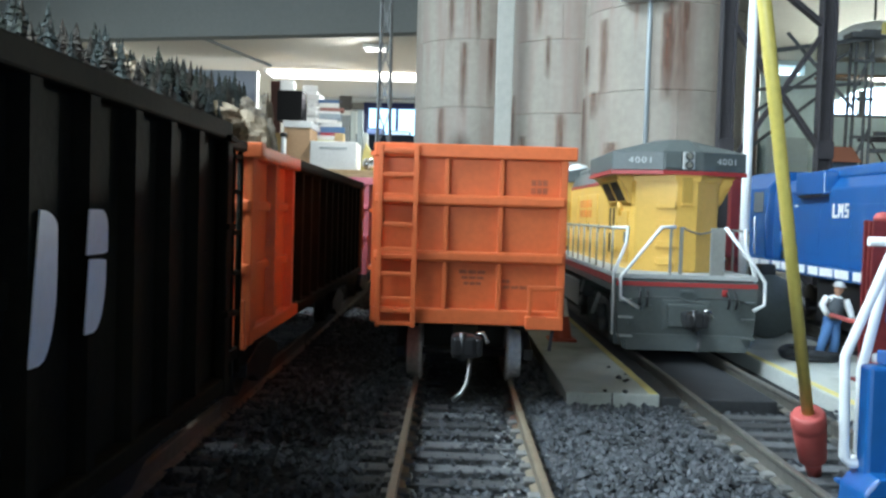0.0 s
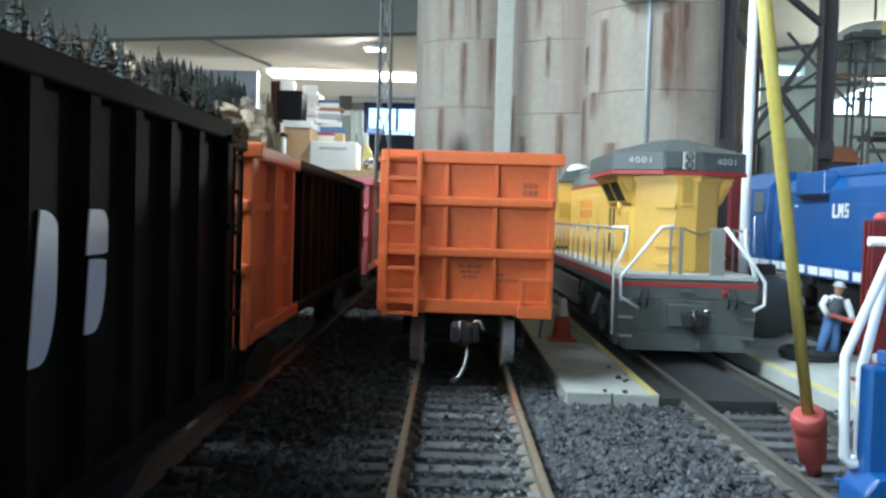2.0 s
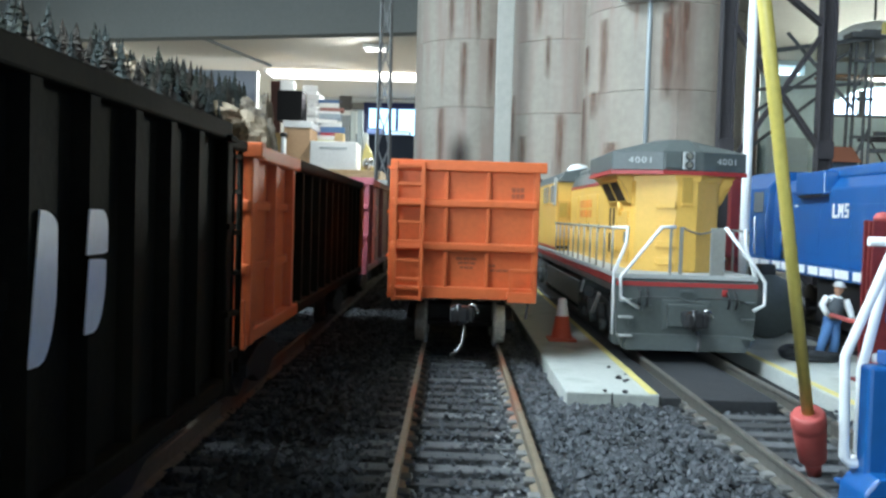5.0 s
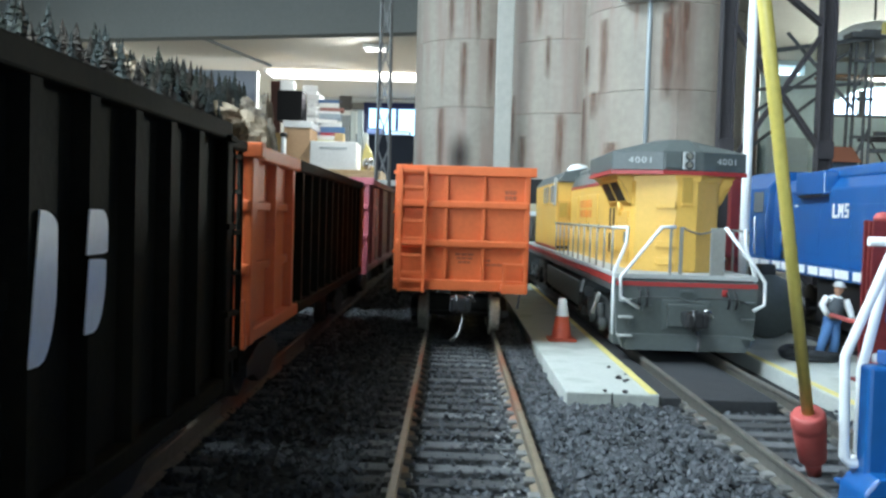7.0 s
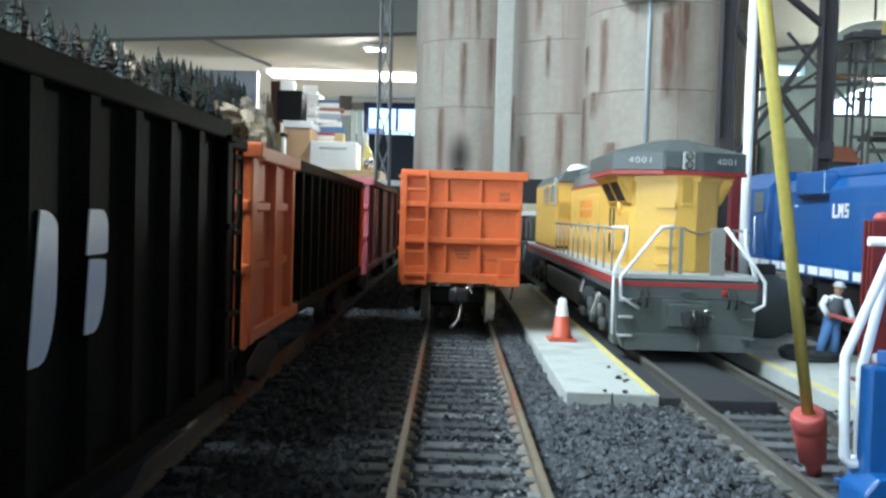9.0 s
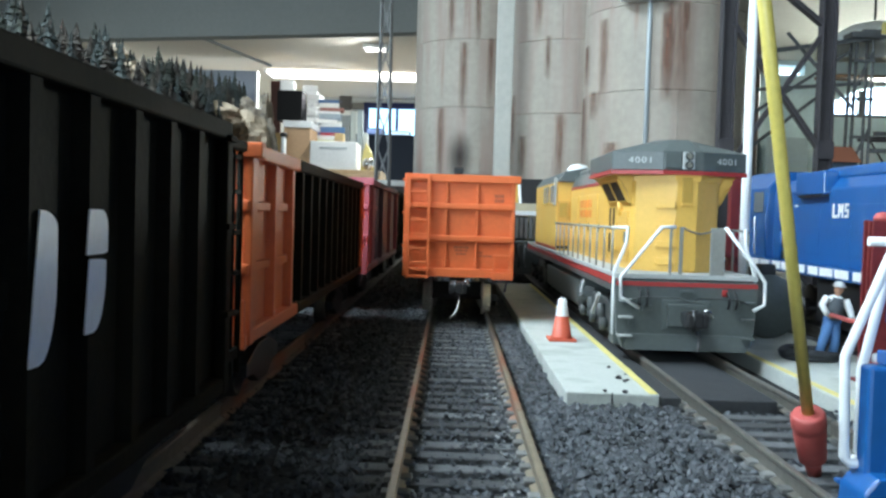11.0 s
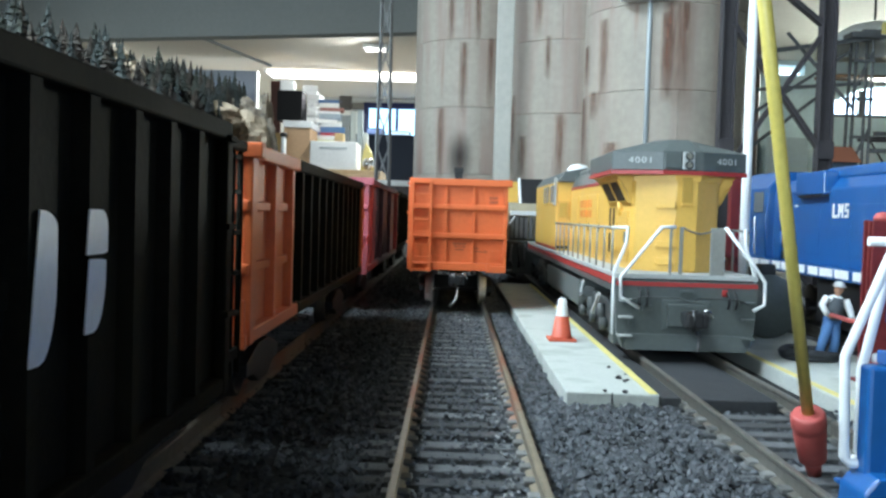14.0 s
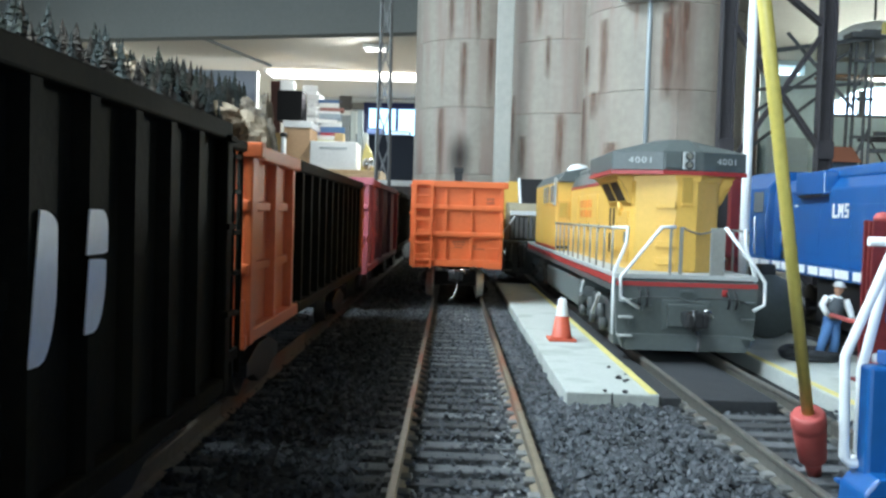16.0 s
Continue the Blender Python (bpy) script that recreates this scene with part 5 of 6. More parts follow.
part("valve_head", box(B(), -0.006, 0.006, -0.006, 0.006, 0.0475, 0.0555, 0.001), RUBBER, drum)

pole = thing("white_pole", "tall glossy white pole standing on the slab", "pole", Matrix.Translation((0.2405, 0.745, -0.002)))
part("shaft", tube(B(), [(0, 0, 0), (0, 0, 0.10), (0.0, 0, 0.42)], 0.0042, 14, [0.0040, 0.0040, 0.0037]), WHITE_PAINT, pole)
part("foot", lathe(B(), [(0.009, 0), (0.009, 0.002), (0.005, 0.005)], 20), STEEL_GREY, pole)

rod = thing("marker_rod", "leaning yellow rod with a red rubber foot on the track", "rod", Matrix.Translation((0.1375, 0.334, -0.0085)))
up = Vector((0.0918 - 0.1375, 0.275 - 0.334, 0.1505 + 0.0085)).normalized()
turn = up.to_track_quat("Z", "Y").to_matrix().to_4x4()
for nm, prof, material in (("foot_tip", [(0.0, 0.0), (0.0022, 0.0), (0.0026, 0.004), (0.0028, 0.0065)], FOOT_RED), ("foot_cup", [(0.0030, 0.0062), (0.0044, 0.0080), (0.0050, 0.018), (0.0052, 0.0215), (0.0049, 0.0225), (0.0053, 0.0232), (0.0055, 0.0250), (0.0054, 0.0288), (0.0046, 0.0300)], FOOT_RED), ("shaft", [(0.0021, 0.026), (0.0021, 0.10), (0.0022, 0.26)], ROD_YELLOW)):
    bm = lathe(B(), [(r * 1.13, h * 0.92) if "foot" in nm else (r, h) for r, h in prof], 24)
    bm.transform(turn)
    part(nm, bm, material, rod, "red rubber foot" if nm == "foot_cup" else "")


# ---- steel structures ----
def lattice(name, label, cx, cy, z0, z1, w0, w1, leg, steps, material, category="tower"):
    t = thing(name, label, category, Matrix.Translation((cx, cy, z0)))
    h = z1 - z0
    corner = lambda k, sx, sy: (sx * (w0 + (w1 - w0) * k) / 2, sy * (w0 + (w1 - w0) * k) / 2, h * k)
    for sx in (-1, 1):
        for sy in (-1, 1):
            part("leg", bar(B(), corner(0, sx, sy), corner(1, sx, sy), leg), material, t)
    for i in range(steps):
        a, b = i / steps, (i + 1) / steps
        for s in (-1, 1):
            for p, q in (((a, -1, s), (b, 1, s)), ((a, 1, s), (b, -1, s)), ((a, s, -1), (b, s, 1)), ((a, s, 1), (b, s, -1))):
                part("brace", bar(B(), corner(*p), corner(*q), leg * 0.42), material, t)
    return t


mast = lattice("lattice_mast", "slender grey lattice mast in front of the room window", -0.160, 2.05, -0.011, 0.72, 0.034, 0.018, 0.0042, 9, STEEL_GREY)
tower = thing("steel_gantry", "dark riveted steel gantry frame with diagonal braces", "gantry", Matrix.Translation((0, 1.2, -0.011)))
for x in (0.3555, 0.4855):
    for y in (0.0,):
        c = part("column", box(B(), x - 0.0085, x + 0.0085, y - 0.0012, y + 0.0012, 0, 0.60), STEEL_DARK, tower)
        for s in (-1, 1):
            part("column_flange", box(B(), x + s * 0.0085 - 0.0013, x + s * 0.0085 + 0.0013, y - 0.008, y + 0.008, 0, 0.60, 0.0003), STEEL_DARK, c)
    part("gusset", box(B(), x - 0.011, x + 0.011, -0.0095, -0.0080, 0.182, 0.205, 0.0004), STEEL_DARK, tower)
for y in (0.0,):
    for a, b, w in (((0.3620, 0.355), (0.4790, 0.197), 0.0125), ((0.4790, 0.346), (0.3640, 0.172), 0.0070), ((0.4180, 0.405), (0.4790, 0.357), 0.0120), ((0.362, 0.585), (0.479, 0.410), 0.0125), ((0.362, 0.172), (0.479, 0.010), 0.0100)):
        part("brace", bar(B(), (a[0], y, a[1]), (b[0], y, b[1]), w, 0.006), STEEL_DARK, tower)
    part("cross_beam", box(B(), 0.340, 0.500, y - 0.007, y + 0.007, 0.590, 0.612, 0.001), STEEL_DARK, tower)

CRANE_GREY = mat("crane_grey_steel", (0.11, 0.115, 0.12), 0.5, 0.2, vary=0.25)
crane = thing("crane_tower", "dark two-legged crane tower on the far layout", "tower", Matrix.Translation((0.707, 1.60, -0.011)))
for s in (-1, 1):
    for y in (-0.012, 0.012):
        part("leg", bar(B(), (s * 0.017 - 0.004, y, 0), (s * 0.014 + 0.003, y + 0.004, 0.421), 0.0040), CRANE_GREY, crane)
for k in range(6):
    z = 0.05 + 0.066 * k
    part("rung", box(B(), -0.019, 0.019, -0.014, -0.010, z, z + 0.005), CRANE_GREY, crane)
for a, b in ((0.20, 0.27), (0.33, 0.40)):
    part("brace", bar(B(), (-0.016, -0.012, a), (0.016, -0.012, b), 0.004), CRANE_GREY, crane)
part("side_ladder", box(B(), 0.030, 0.075, -0.006, 0.006, 0.255, 0.262), CRANE_GREY, crane)
part("side_ladder", box(B(), 0.020, 0.075, -0.006, 0.006, 0.225, 0.232), CRANE_GREY, crane)
for a, b in (((-0.20, 0.28), (-0.02, 0.40)), ((-0.24, 0.19), (-0.06, 0.33)), ((-0.02, 0.30), (-0.13, 0.43))):
    part("stay", bar(B(), (a[0], -0.02, a[1]), (b[0], 0.0, b[1]), 0.005), CRANE_GREY, crane)
part("jib", bar(B(), (-0.18, -0.03, 0.39), (0.06, 0.0, 0.430), 0.007), CRANE_GREY, crane)
part("jib_rail", bar(B(), (-0.19, -0.03, 0.325), (0.0, 0.0, 0.345), 0.006), CRANE_GREY, crane)
part("winch", box(B(), -0.025, 0.025, -0.02, 0.02, 0.421, 0.432, 0.002), CRANE_GREY, crane)
part("yellow_plate", box(B(), 0.030, 0.075, -0.012, -0.006, 0.430, 0.450, 0.001), YELLOW_LINE, crane, "yellow plate with dark bars")
part("plate_arm", bar(B(), (0.0, 0, 0.436), (0.06, -0.006, 0.436), 0.006), CRANE_GREY, crane)
truss = thing("truss_bridge", "low dark truss bridge on the far layout", "bridge", Matrix.Translation((0.62, 1.85, -0.011)))
for z in (0.215, 0.275):
    for y in (0.0, 0.05):
        part("chord", box(B(), 0.22, 0.45, y - 0.003, y + 0.003, z - 0.003, z + 0.003), STEEL_DARK, truss)
for k in range(6):
    x = 0.22 + 0.23 * k / 6
    part("web", bar(B(), (x, 0, 0.215 if k % 2 else 0.275), (x + 0.23 / 6, 0, 0.275 if k % 2 else 0.215), 0.003), STEEL_DARK, truss)
for x in (0.23, 0.44):
    part("pier", box(B(), x - 0.01, x + 0.01, 0.0, 0.05, 0.0, 0.212, 0.001), STEEL_GREY, truss)
hut = thing("layout_building", "small model shed with a brown roof and dark walls", "building", Matrix.Translation((0.632, 1.50, -0.011)))
part("shed_wall", box(B(), -0.020, 0.020, -0.03, 0.03, 0, 0.198, 0.001), mat("shed_dark_wall", (0.05, 0.07, 0.10), 0.7), hut)
part("shed_roof", prism(B(), [(-0.036, 0.198), (0.036, 0.198), (0.0, 0.226)], "X", -0.024, 0.024, 0.001), mat("shed_roof", (0.25, 0.09, 0.05), 0.7), hut)
sheet = B()
rows = []
for i in range(13):
    a = math.pi * i / 12
    rows.append([sheet.verts.new((0.64 + 0.20 * math.cos(a), y, -0.012 + 0.235 * math.sin(a))) for y in (2.2, 2.5)])
for a, b in zip(rows, rows[1:]):
    sheet.faces.new((a[0], b[0], b[1], a[1])).smooth = True
tent = solid("arched_roof", sheet, WHITE_PAINT, "white arched roof of a model hall on the layout", "roof")
sol = tent.modifiers.new("thick", "SOLIDIFY")
sol.thickness = 0.006

# ---- wooded hill ----
def hill_z(x, y):
    ridge = 0.219 + 0.078 * (y - 0.85) / 1.0
    if y < 0.85:
        ridge = 0.219 + 0.05 * (y - 0.85)
    k = min(1.0, max(0.0, (-0.205 - 0.11 * min(1.0, max(0.0, (y - 1.3) / 0.5)) - x) / (0.21 - 0.11 * min(1.0, max(0.0, (y - 1.3) / 0.5)))))
    k = k * k * (3 - 2 * k)
    end = min(1.0, max(0.0, (2.13 - y) / 0.26))
    return -0.0125 + (ridge + 0.012) * k * (end * end * (3 - 2 * end)) + 0.014 * k * noise.noise((x * 9, y * 9, 1.0)) + 0.006 * k * noise.noise((x * 30, y * 30, 4.0))


bm = B()
gx, gy = 60, 130
pts = [[None] * (gx + 1) for _ in range(gy + 1)]
for j in range(gy + 1):
    for i in range(gx + 1):
        x, y = -0.97 + 0.77 * i / gx, 0.0 + 2.15 * j / gy
        pts[j][i] = bm.verts.new((x, y, hill_z(x, y)))
for j in range(gy):
    for i in range(gx):
        bm.faces.new((pts[j][i], pts[j][i + 1], pts[j + 1][i + 1], pts[j + 1][i])).smooth = True
solid("hill", bm, HILL, "dark scatter-covered model hillside behind the wagons", "hill", kind="structure")


# Paler copy of the rock: sandy tone plus the lit cliff top's brightness.
SAND = mat("pale_sand_plaster", (0.40, 0.32, 0.23), 0.9, grain=150, big=30, vary=0.3, bump=0.6)


def crag(x, y, sx, sy, sz, seed, z=None, paint=None):
    bm = B()
    bmesh.ops.create_icosphere(bm, subdivisions=4, radius=1.0)
    for v in bm.verts:
        c = v.co.copy()
        v.co *= 1 + 0.28 * noise.noise(c * 1.7 + Vector((seed, 0, 0))) + 0.14 * noise.noise(c * 5 + Vector((0, seed, 0))) + 0.07 * noise.noise(c * 12)
        v.co = Vector((v.co.x * sx, v.co.y * sy, v.co.z * sz))
    ob = solid("rock_outcrop", bm, paint or ROCK, "pale plaster rock outcrop on the wooded model hill", "rock", group="rock outcrops")
    ob.location = (x, y, hill_z(x, y) if z is None else z)
    return ob


for x, y, sx, sy, sz, seed, z, paint in ((-0.375, 1.42, 0.040, 0.05, 0.022, 3, 0.226, SAND), (-0.350, 1.50, 0.042, 0.06, 0.050, 7, 0.192, SAND), (-0.380, 1.62, 0.045, 0.05, 0.075, 8, 0.200, ROCK),
                                            (-0.355, 1.64, 0.032, 0.05, 0.080, 10, 0.180, ROCK), (-0.352, 1.70, 0.011, 0.03, 0.110, 2, 0.192, ROCK),
                                            (-0.434, 1.16, 0.016, 0.035, 0.024, 4, 0.262, SAND), (-0.400, 1.12, 0.014, 0.030, 0.022, 11, 0.238, SAND), (-0.408, 0.86, 0.008, 0.015, 0.010, 5, 0.232, SAND)):
    crag(x, y, sx, sy, sz, seed, z, paint)


def fir(height, spread, leaf, seed):
    rnd = random.Random(seed)
    t = thing("fir_tree", "small dark green model fir tree on the hillside", "tree", group="hill firs")
    part("trunk", tube(B(), [(0, 0, -0.006), (0, 0, height * 0.55), (0, 0, height * 0.97)], 0.001, 6, [0.0016, 0.0010, 0.0003]), BARK, t)
    bm = B()
    tiers = 9
    for k in range(tiers):
        z = height * (0.12 + 0.86 * k / tiers)
        r = spread * (1 - k / (tiers + 0.6)) * rnd.uniform(0.8, 1.15)
        n = max(5, 11 - k)
        for i in range(n):
            a = 6.283 * (i + rnd.random() * 0.7) / n
            rr = r * rnd.uniform(0.55, 1.15)
            tip = Vector((rr * math.cos(a), rr * math.sin(a), z - 0.20 * rr - rnd.uniform(0, 0.002)))
            top = Vector((0, 0, z + height * 0.13))
            side = Vector((-math.sin(a), math.cos(a), 0)) * (rr * 0.42)
            mid = tip * 0.55 + Vector((0, 0, z)) * 0.45
            v = [bm.verts.new(q) for q in (top, mid + side, tip, mid - side, Vector((0, 0, z - 0.002)))]
            bm.faces.new((v[0], v[1], v[2]))
            bm.faces.new((v[0], v[2], v[3]))
            bm.faces.new((v[4], v[2], v[1]))
            bm.faces.new((v[4], v[3], v[2]))
    part("crown", bm, leaf, t)
    return t


rnd = random.Random(11)
kinds = [fir(0.056, 0.0150, LEAF[0], 1), fir(0.050, 0.0155, LEAF[1], 2), fir(0.062, 0.0150, LEAF[2], 3), fir(0.044, 0.0130, LEAF[1], 4)]
spots = []
while len(spots) < 290:
    y = rnd.uniform(0.62, 2.02)
    x = -0.335 - abs(rnd.gauss(0, 0.075)) - 0.02 * rnd.random()
    if y > 1.36 and x > -0.232 * y:
        continue
    if all((x - a) ** 2 + (y - b) ** 2 > 0.0130 ** 2 for a, b in spots):
        spots.append((x, y))
for i, (x, y) in enumerate(spots):
    m = Matrix.Translation((x, y, hill_z(x, y) - 0.001)) @ pose(0, 0, 0, rnd.uniform(-3, 3), rnd.uniform(-3, 3), rnd.uniform(0, 360))
    if i < 4:
        kinds[i].matrix_basis = m
    else:
        base = kinds[i % 4]
        c = copy_thing(base, m)
        k = rnd.uniform(0.62, 1.0) * (1.12 if y < 1.05 else 1.0)
        c.scale = (k, k, k)

# ---- the room beyond ----
bm = prism(B(), [(XL, 4.919), (0.9, 4.090), (0.9, 4.182), (XL, 5.011)], "Z", 0.948, ZC)
solid("ceiling_beam", bm, BEAM_PAINT, "broad grey boxed ceiling beam", "beam", kind="structure")
bm = bar(B(), (-1.605, 5.74, ZC - 0.008), (-1.384, 6.80, ZC - 0.008), 0.016, 0.016)
solid("ceiling_batten", bm, BEAM_PAINT, "thin painted batten along the ceiling", "batten", kind="structure")


def ceiling_light(x0, x1, y0, y1, label):
    t = thing("ceiling_light", label, "ceiling light", Matrix.Translation(((x0 + x1) / 2, (y0 + y1) / 2, ZC)))
    w, d = (x1 - x0) / 2, (y1 - y0) / 2
    part("diffuser", box(B(), -w, w, -d, d, -0.030, -0.012, 0.004), PANEL, t, "glowing white diffuser")
    for a in ((-w - 0.02, -w - 0.001, -d - 0.02, d + 0.02), (w + 0.001, w + 0.02, -d - 0.02, d + 0.02)):
        part("frame", box(B(), *a, -0.034, -0.0005), WHITE_PAINT, t)
    return t


ceiling_light(-1.45, 0.2, 6.98, 7.26, "long glowing ceiling light panel")
ceiling_light(-1.01, -0.51, -0.50, 1.10, "long glowing ceiling light over the layout")
spot = thing("ceiling_spot", "small bright ceiling spotlight", "ceiling light", Matrix.Translation((-0.52, 5.86, ZC)))
part("spot_body", box(B(), -0.08, 0.08, -0.06, 0.06, -0.03, -0.0005, 0.004), WHITE_PAINT, spot)
part("spot_lens", box(B(), -0.06, 0.06, -0.045, 0.045, -0.036, -0.0305, 0.002), PANEL, spot, "glowing lens")
w = thing("window_1", "bright window with a dark blue frame", "window", kind="structure")
fr = mat("dark_blue_frame", (0.006, 0.010, 0.05), 0.5, spec=0.2)
for a in ((wn_x0, wn_x0 + 0.05, wn_z0, wn_z1), (wn_x1 - 0.03, wn_x1, wn_z0, wn_z1), (wn_x0 + 0.03, wn_x1 - 0.03, wn_z1 - 0.05, wn_z1), (wn_x0 + 0.03, wn_x1 - 0.03, wn_z0, wn_z0 + 0.03), (-0.560, -0.535, wn_z0 + 0.03, wn_z1 - 0.05)):
    part("window_frame", box(B(), a[0], a[1], YF - 0.03, YF + 0.05, a[2], a[3], 0.003), fr, w)
solid("backdrop", box(B(), -2.0, 1.0, YF + 0.6, YF + 0.65, 0.0, 1.8), BLUE_DAYLIGHT, "bright bluish daylight outside the window", "backdrop", kind="structure")
sill = thing("window_plants", "dark clutter standing on the window sill", "clutter", Matrix.Translation((-0.60, YF - 0.25, ZF)))
part("cabinet", box(B(), -0.30, 0.34, -0.12, 0.20, 0, 1.74, 0.01), mat("dark_cabinet", (0.0022, 0.0034, 0.0055), 0.8, spec=0.05), sill)
part("binder", box(B(), -0.2, -0.05, -0.10, 0.10, 1.74, 1.80, 0.01), mat("blue_binder", (0.05, 0.10, 0.25), 0.5), sill)
part("binder", box(B(), 0.02, 0.20, -0.10, 0.10, 1.74, 1.785, 0.01), mat("pale_binder", (0.25, 0.35, 0.45), 0.5), sill)

SH = 6.0
cup = thing("low_cupboard", "pale wooden cupboard under stacked boxes", "cupboard", Matrix.Translation((0, SH, ZF)))
wood = mat("pale_wood", (0.46, 0.33, 0.19), 0.6, grain=30, big=3, vary=0.2)
part("carcass", box(B(), -1.42, -0.48, 0.0, 0.5, 0, 1.31, 0.006), wood, cup)
part("door", box(B(), -1.40, -0.96, -0.02, 0.0, 0.05, 1.28, 0.005), wood, cup)
part("door", box(B(), -0.94, -0.50, -0.02, 0.0, 0.05, 1.28, 0.005), wood, cup)
T0 = ZF + 1.31


def carton(name, label, x0, x1, z0, z1, colour, depth=0.30, lid=0.0, front=0.02, rough=0.7, turn=0.0):
    c = (x0 + x1) / 2
    w = (x1 - x0) / 2
    t = thing(name, label, "box", Matrix.Translation((c, SH + front, 0)) @ pose(0, 0, 0, 0, 0, turn), group="stacked boxes")
    m = mat(name + "_board", colour, rough, grain=60, big=6, vary=0.10, bump=0.05, spec=0.2)
    part("body", box(B(), -w, w, 0, depth, z0, z1 - lid, 0.004), m, t)
    if lid:
        part("lid", box(B(), -w - 0.008, w + 0.008, -0.008, depth + 0.008, z1 - lid, z1, 0.004), WHITE_PAINT, t, "white lid")
    return t


wb = carton("storage_box", "white storage box with a printed strip", -0.955, -0.648, T0, 0.546, (0.78, 0.80, 0.80), 0.34)
part("label_strip", box(B(), -0.09, 0.09, -0.002, 0.0, 0.495, 0.508), mat("print_grey", (0.35, 0.40, 0.42), 0.6), wb, "grey printed bars")
carton("cardboard_box", "tan cardboard box with a white lid", -1.137, -0.960, T0, 0.678, (0.50, 0.33, 0.20), 0.32, 0.045, 0.05)
carton("black_case", "black monitor-like case on the cardboard box", -1.190, -1.022, 0.679, 0.880, (0.004, 0.004, 0.0045), 0.20, 0.0, 0.06, 0.7)
carton("paper_stack", "pile of white paper on the black case", -1.175, -1.080, 0.881, 0.950, (0.8, 0.8, 0.78), 0.2, 0.0, 0.08, 0.7, 6)
carton("brown_board", "dark brown board leaning beside the boxes", -1.262, -1.196, T0, 0.960, (0.10, 0.045, 0.035), 0.05, 0.0, 0.20)
carton("tan_box", "small tan box beside the carton", -1.245, -1.150, T0, 0.60, (0.42, 0.28, 0.12), 0.2, 0.0, 0.12)
carton("small_tan_box", "little tan box on the white storage box", -0.795, -0.735, 0.547, 0.600, (0.55, 0.40, 0.20), 0.10)
can = thing("small_jar", "slim pale jar with a dark cap beside the carton", "jar", Matrix.Translation((-1.118, SH - 0.05, T0)))
part("jar_body", lathe(B(), [(0.016, 0.0), (0.018, 0.01), (0.018, 0.19), (0.012, 0.20)], 16), WHITE_PAINT, can)
part("cap", lathe(B(), [(0.026, 0.20), (0.026, 0.222), (0.018, 0.228)], 16), BLACK_PLASTIC, can, "dark cap")
rs = random.Random(5)
pal = [(0.30, 0.14, 0.12), (0.75, 0.75, 0.72), (0.10, 0.17, 0.30), (0.75, 0.75, 0.72), (0.45, 0.10, 0.10), (0.78, 0.78, 0.76), (0.12, 0.25, 0.42), (0.55, 0.55, 0.30), (0.80, 0.80, 0.78), (0.40, 0.07, 0.09), (0.10, 0.20, 0.38), (0.72, 0.74, 0.74), (0.82, 0.82, 0.80), (0.35, 0.42, 0.48), (0.80, 0.80, 0.80)]
for first, xa, xb, top, back in ((8, -1.085, -0.965, 0.948, 0.37), (0, -0.960, -0.805, 0.872, 0.37)):
    z, k = T0, first
    while z < top - 0.012:
        h = rs.uniform(0.016, 0.040)
        high = z > 0.70 and first == 8
        slip = rs.uniform(-0.022, 0.022)
        colour = (0.80, 0.81, 0.80) if high else pal[k % len(pal)]
        carton("flat_box", "white flat box in a mixed stack" if high else "flat game-sized box in a mixed stack", xa + slip, xb + slip + rs.uniform(-0.02, 0.02), z, z + h, colour, 0.12, 0.0, back, 0.7, rs.uniform(-20, 14))
        z += h
        k += 1
for x0, x1, h, c in ((-0.795, -0.738, 0.40, (0.20, 0.22, 0.22)), (-0.732, -0.690, 0.43, (0.36, 0.40, 0.38)), (-0.685, -0.645, 0.44, (0.30, 0.36, 0.38)), (-0.640, -0.610, 0.28, (0.45, 0.48, 0.46))):
    carton("upright_folder", "grey upright folder beside the boxes", x0, x1, T0, T0 + h, c, 0.11, 0.0, 0.38, 0.7, rs.uniform(-8, 8))
for x0, x1, z0, z1, c in ((-0.835, -0.745, T0 + 0.445, T0 + 0.535, (0.05, 0.045, 0.04)), (-0.740, -0.660, T0 + 0.445, T0 + 0.490, (0.10, 0.095, 0.08))):
    carton("dark_folder", "dark folder lying across the upright ones", x0 + 0.02, x1 + 0.02, z0, z1, c, 0.11, 0.0, 0.38, 0.7, 10)
nook = thing("wall_return", "pale blue-grey wall return with a white edge", "wall", kind="structure")
part("return_panel", box(B(), -2.1, -1.412, 6.40, 6.46, ZF, 1.052), mat("blue_grey_wall", (0.36, 0.42, 0.52), 0.8, grain=40, big=2, vary=0.1), nook)
part("white_edge", box(B(), -1.4115, -1.399, 6.395, 6.465, ZF, 1.055, 0.003), WHITE_PAINT, nook, "white edge trim")
toy = thing("yellow_toy", "yellow and silver toy machine beside the white box", "toy", Matrix.Translation((-0.570, SH + 0.10, T0)))
part("toy_body", prism(B(), [(-0.055, 0.0), (0.045, 0.0), (0.020, 0.12), (-0.02, 0.19), (-0.04, 0.12)], "Y", -0.02, 0.03, 0.005), YELLOW_LINE, toy)
bm = B()
bmesh.ops.create_uvsphere(bm, u_segments=20, v_segments=12, radius=0.042)
for f in bm.faces:
    f.smooth = True
bmesh.ops.translate(bm, vec=(0.0, -0.045, 0.045), verts=bm.verts)
part("silver_globe", bm, SILVER, toy)
paper = thing("white_paper_tray", "white paper tray on a dark table in the room", "tray", Matrix.Translation((-0.45, 5.6, ZF)))
part("table", box(B(), -0.12, 0.25, 0, 0.5, 0, 1.20, 0.01), mat("dark_table", (0.05, 0.04, 0.04), 0.6), paper)
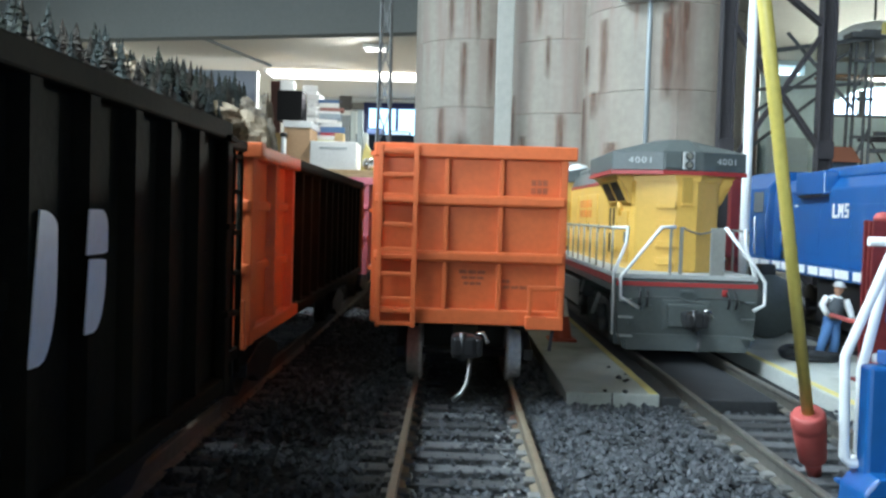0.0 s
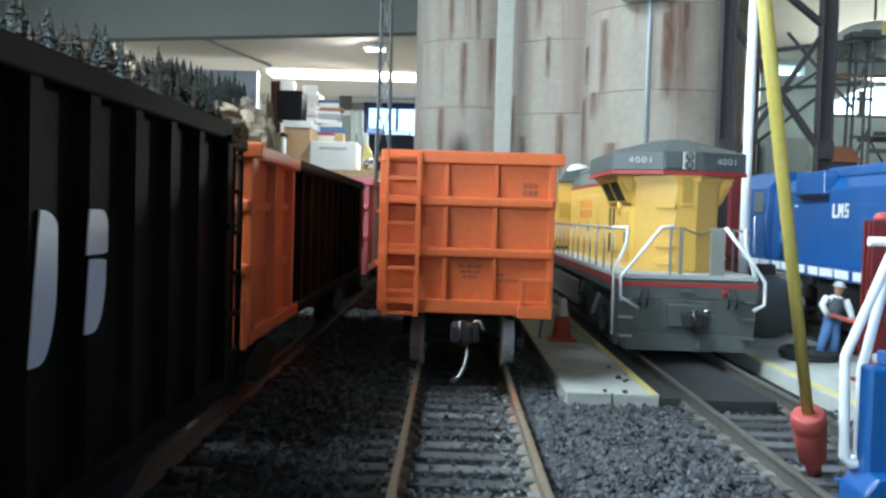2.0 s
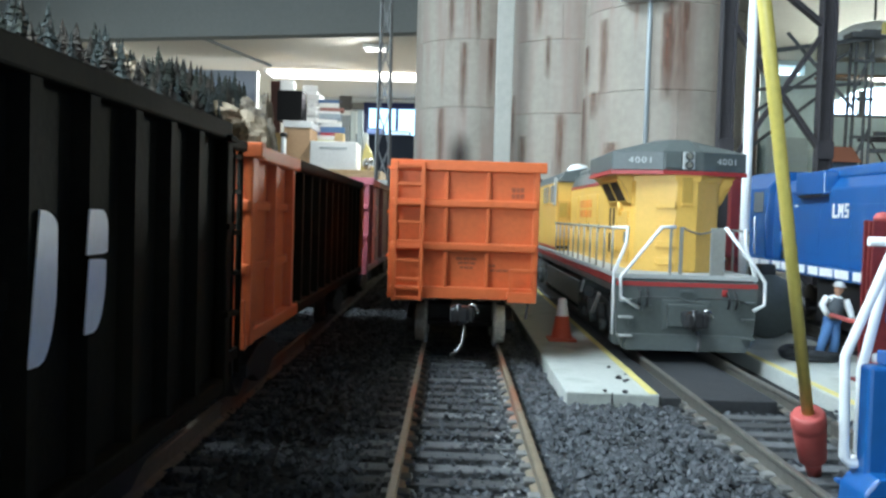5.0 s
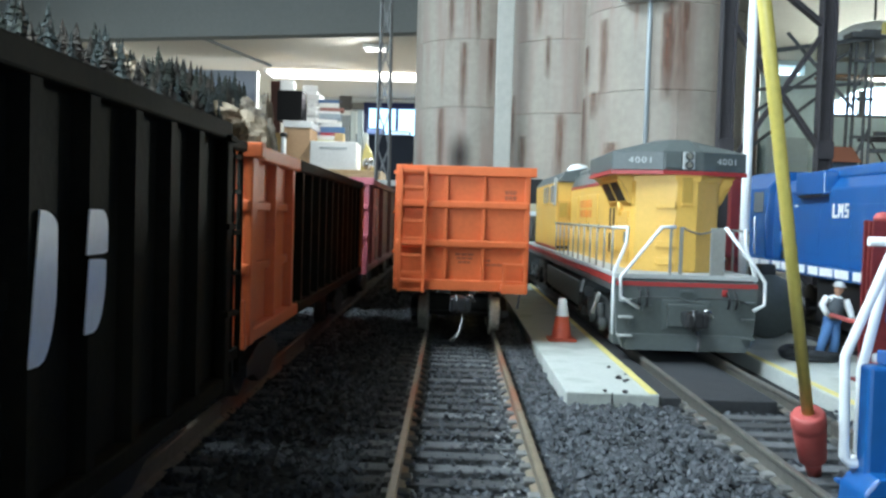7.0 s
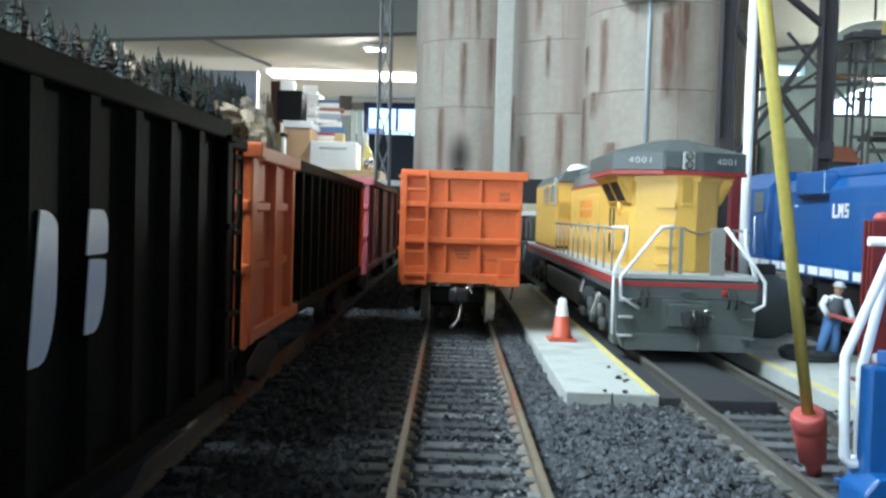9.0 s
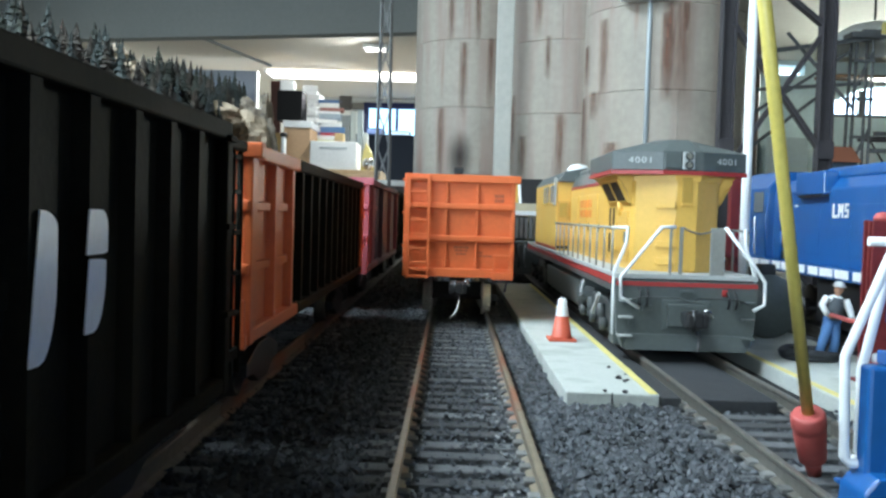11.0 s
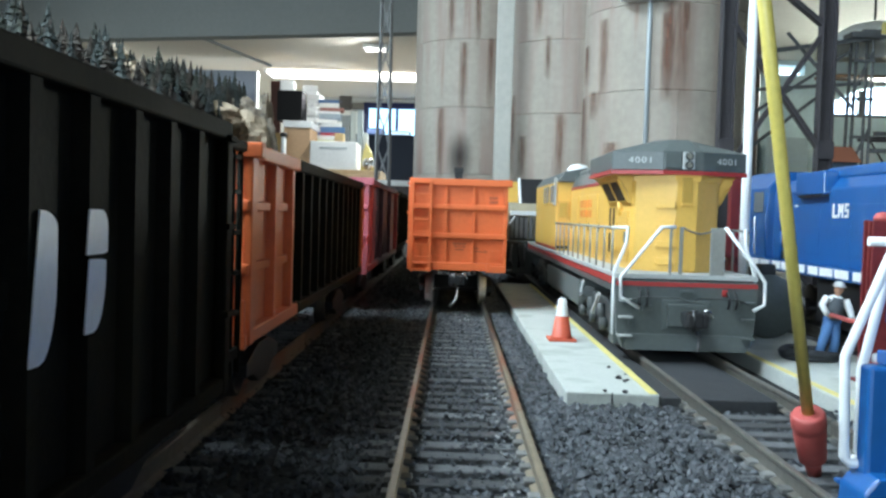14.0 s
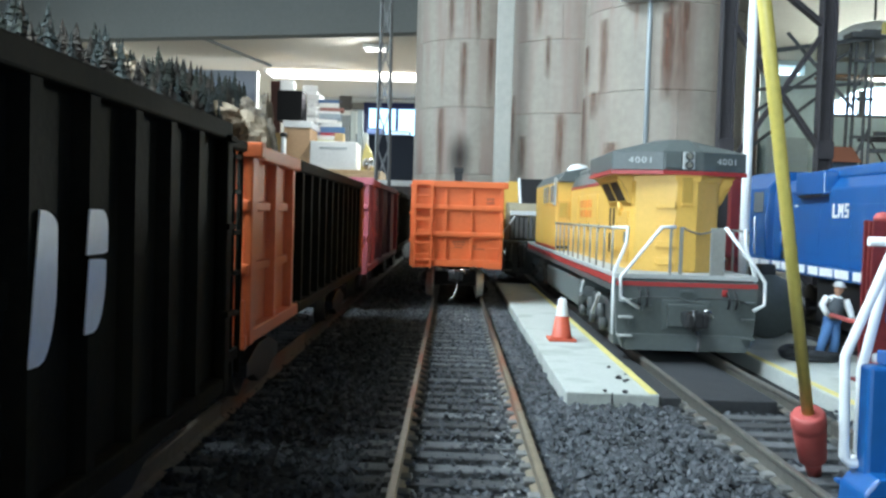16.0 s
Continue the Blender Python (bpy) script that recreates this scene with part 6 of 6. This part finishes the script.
part("paper", box(B(), -0.08, 0.20, 0.02, 0.4, 1.20, 1.235, 0.003), WHITE_PAINT, paper)

# partition at the side with an arched dormer window and a slit light
PY = 6.0
bm = B()
arch = []
ax, az, ar = 2.86, 0.60, 0.42
pale = mat("pale_teal_wall", (0.66, 0.77, 0.76), 0.9, grain=40, big=2, vary=0.08)
box(bm, 1.2, 2.02, PY, PY + 0.1, ZF, ZC)
box(bm, 2.02, 2.29, PY, PY + 0.1, ZF, 1.065)
box(bm, 2.02, 2.29, PY, PY + 0.1, 1.13, ZC)
n = 20
xs = [ax - ar + 2 * ar * i / n for i in range(n + 1)]
for a, b in zip(xs, xs[1:]):
    top = az + 0.20 + math.sqrt(max(0.0, 1 - (((a + b) / 2 - ax) / ar) ** 2)) * 0.21
    box(bm, a, b, PY, PY + 0.1, top, ZC)
box(bm, 2.29, ax - ar, PY, PY + 0.1, ZF, ZC)
box(bm, ax - ar, ax + ar, PY, PY + 0.1, ZF, 0.80)
box(bm, ax + ar, XR, PY, PY + 0.1, ZF, ZC)
solid("wall_partition", bm, pale, "pale greenish partition wall with an arched window", "wall", kind="structure")
solid("backdrop_dormer", box(B(), 1.6, 4.6, PY + 0.5, PY + 0.55, 0.3, 1.5), DAYLIGHT, "bright hazy daylight outside the dormer", "backdrop", kind="structure")
win = thing("window_2", "arched dormer window with dark glazing bars", "window", kind="structure")
part("window_bar", box(B(), ax - ar, ax + ar, PY + 0.02, PY + 0.05, 0.802, 0.822), STEEL_GREY, win)
part("window_bar", box(B(), ax - 0.20, ax - 0.175, PY + 0.02, PY + 0.05, 0.822, 0.98), STEEL_GREY, win)
shelf = thing("wall_shelf", "brown wall shelf with small things below the ceiling", "shelf", Matrix.Translation((2.55, PY - 0.16, 0.99)), kind="structure")
part("board", box(B(), -0.20, 0.75, 0, 0.155, 0.045, 0.065), mat("brown_shelf", (0.20, 0.11, 0.06), 0.6), shelf)
lampd = thing("hanging_lamp", "large round grey hanging lamp shade", "lamp", Matrix.Translation((1.82, 4.0, 0.86)))
part("shade", lathe(B(), [(0.02, 0.12), (0.10, 0.10), (0.19, 0.05), (0.205, 0.0), (0.20, 0.0), (0.185, 0.045), (0.02, 0.10)], 40), mat("grey_lamp_shade", (0.62, 0.68, 0.70), 0.5), lampd)
part("cord", tube(B(), [(0, 0, 0.11), (0, 0, ZC - 0.86)], 0.006, 8), BLACK_PLASTIC, lampd)
for x0, x1, z1, c in ((1.45, 1.80, 0.62, (0.55, 0.60, 0.60)), (1.85, 2.10, 0.60, (0.50, 0.58, 0.58)), (2.2, 2.5, 0.55, (0.65, 0.68, 0.66))):
    carton("room_crate", "stored crate standing before the partition", x0, x1, ZF, z1, c, 0.35, 0.0, -0.6)


# ---- what moves ----
def motions():
    run = [(0.0, 0.420), (1.0, 0.4415), (2.0, 0.4645), (3.0, 0.490), (4.0, 0.517), (5.2, 0.552), (6.5, 0.591), (8.0, 0.639), (9.0, 0.671), (10.3, 0.714),
           (11.5, 0.752), (12.5, 0.782), (14.0, 0.826), (15.0, 0.855), (16.0, 0.884)]
    walk(moving_wagon, [(t, pose(0.0082 - 0.0030 * (y - 0.42) / 0.46, y, 0.0)) for t, y in run])


motions()
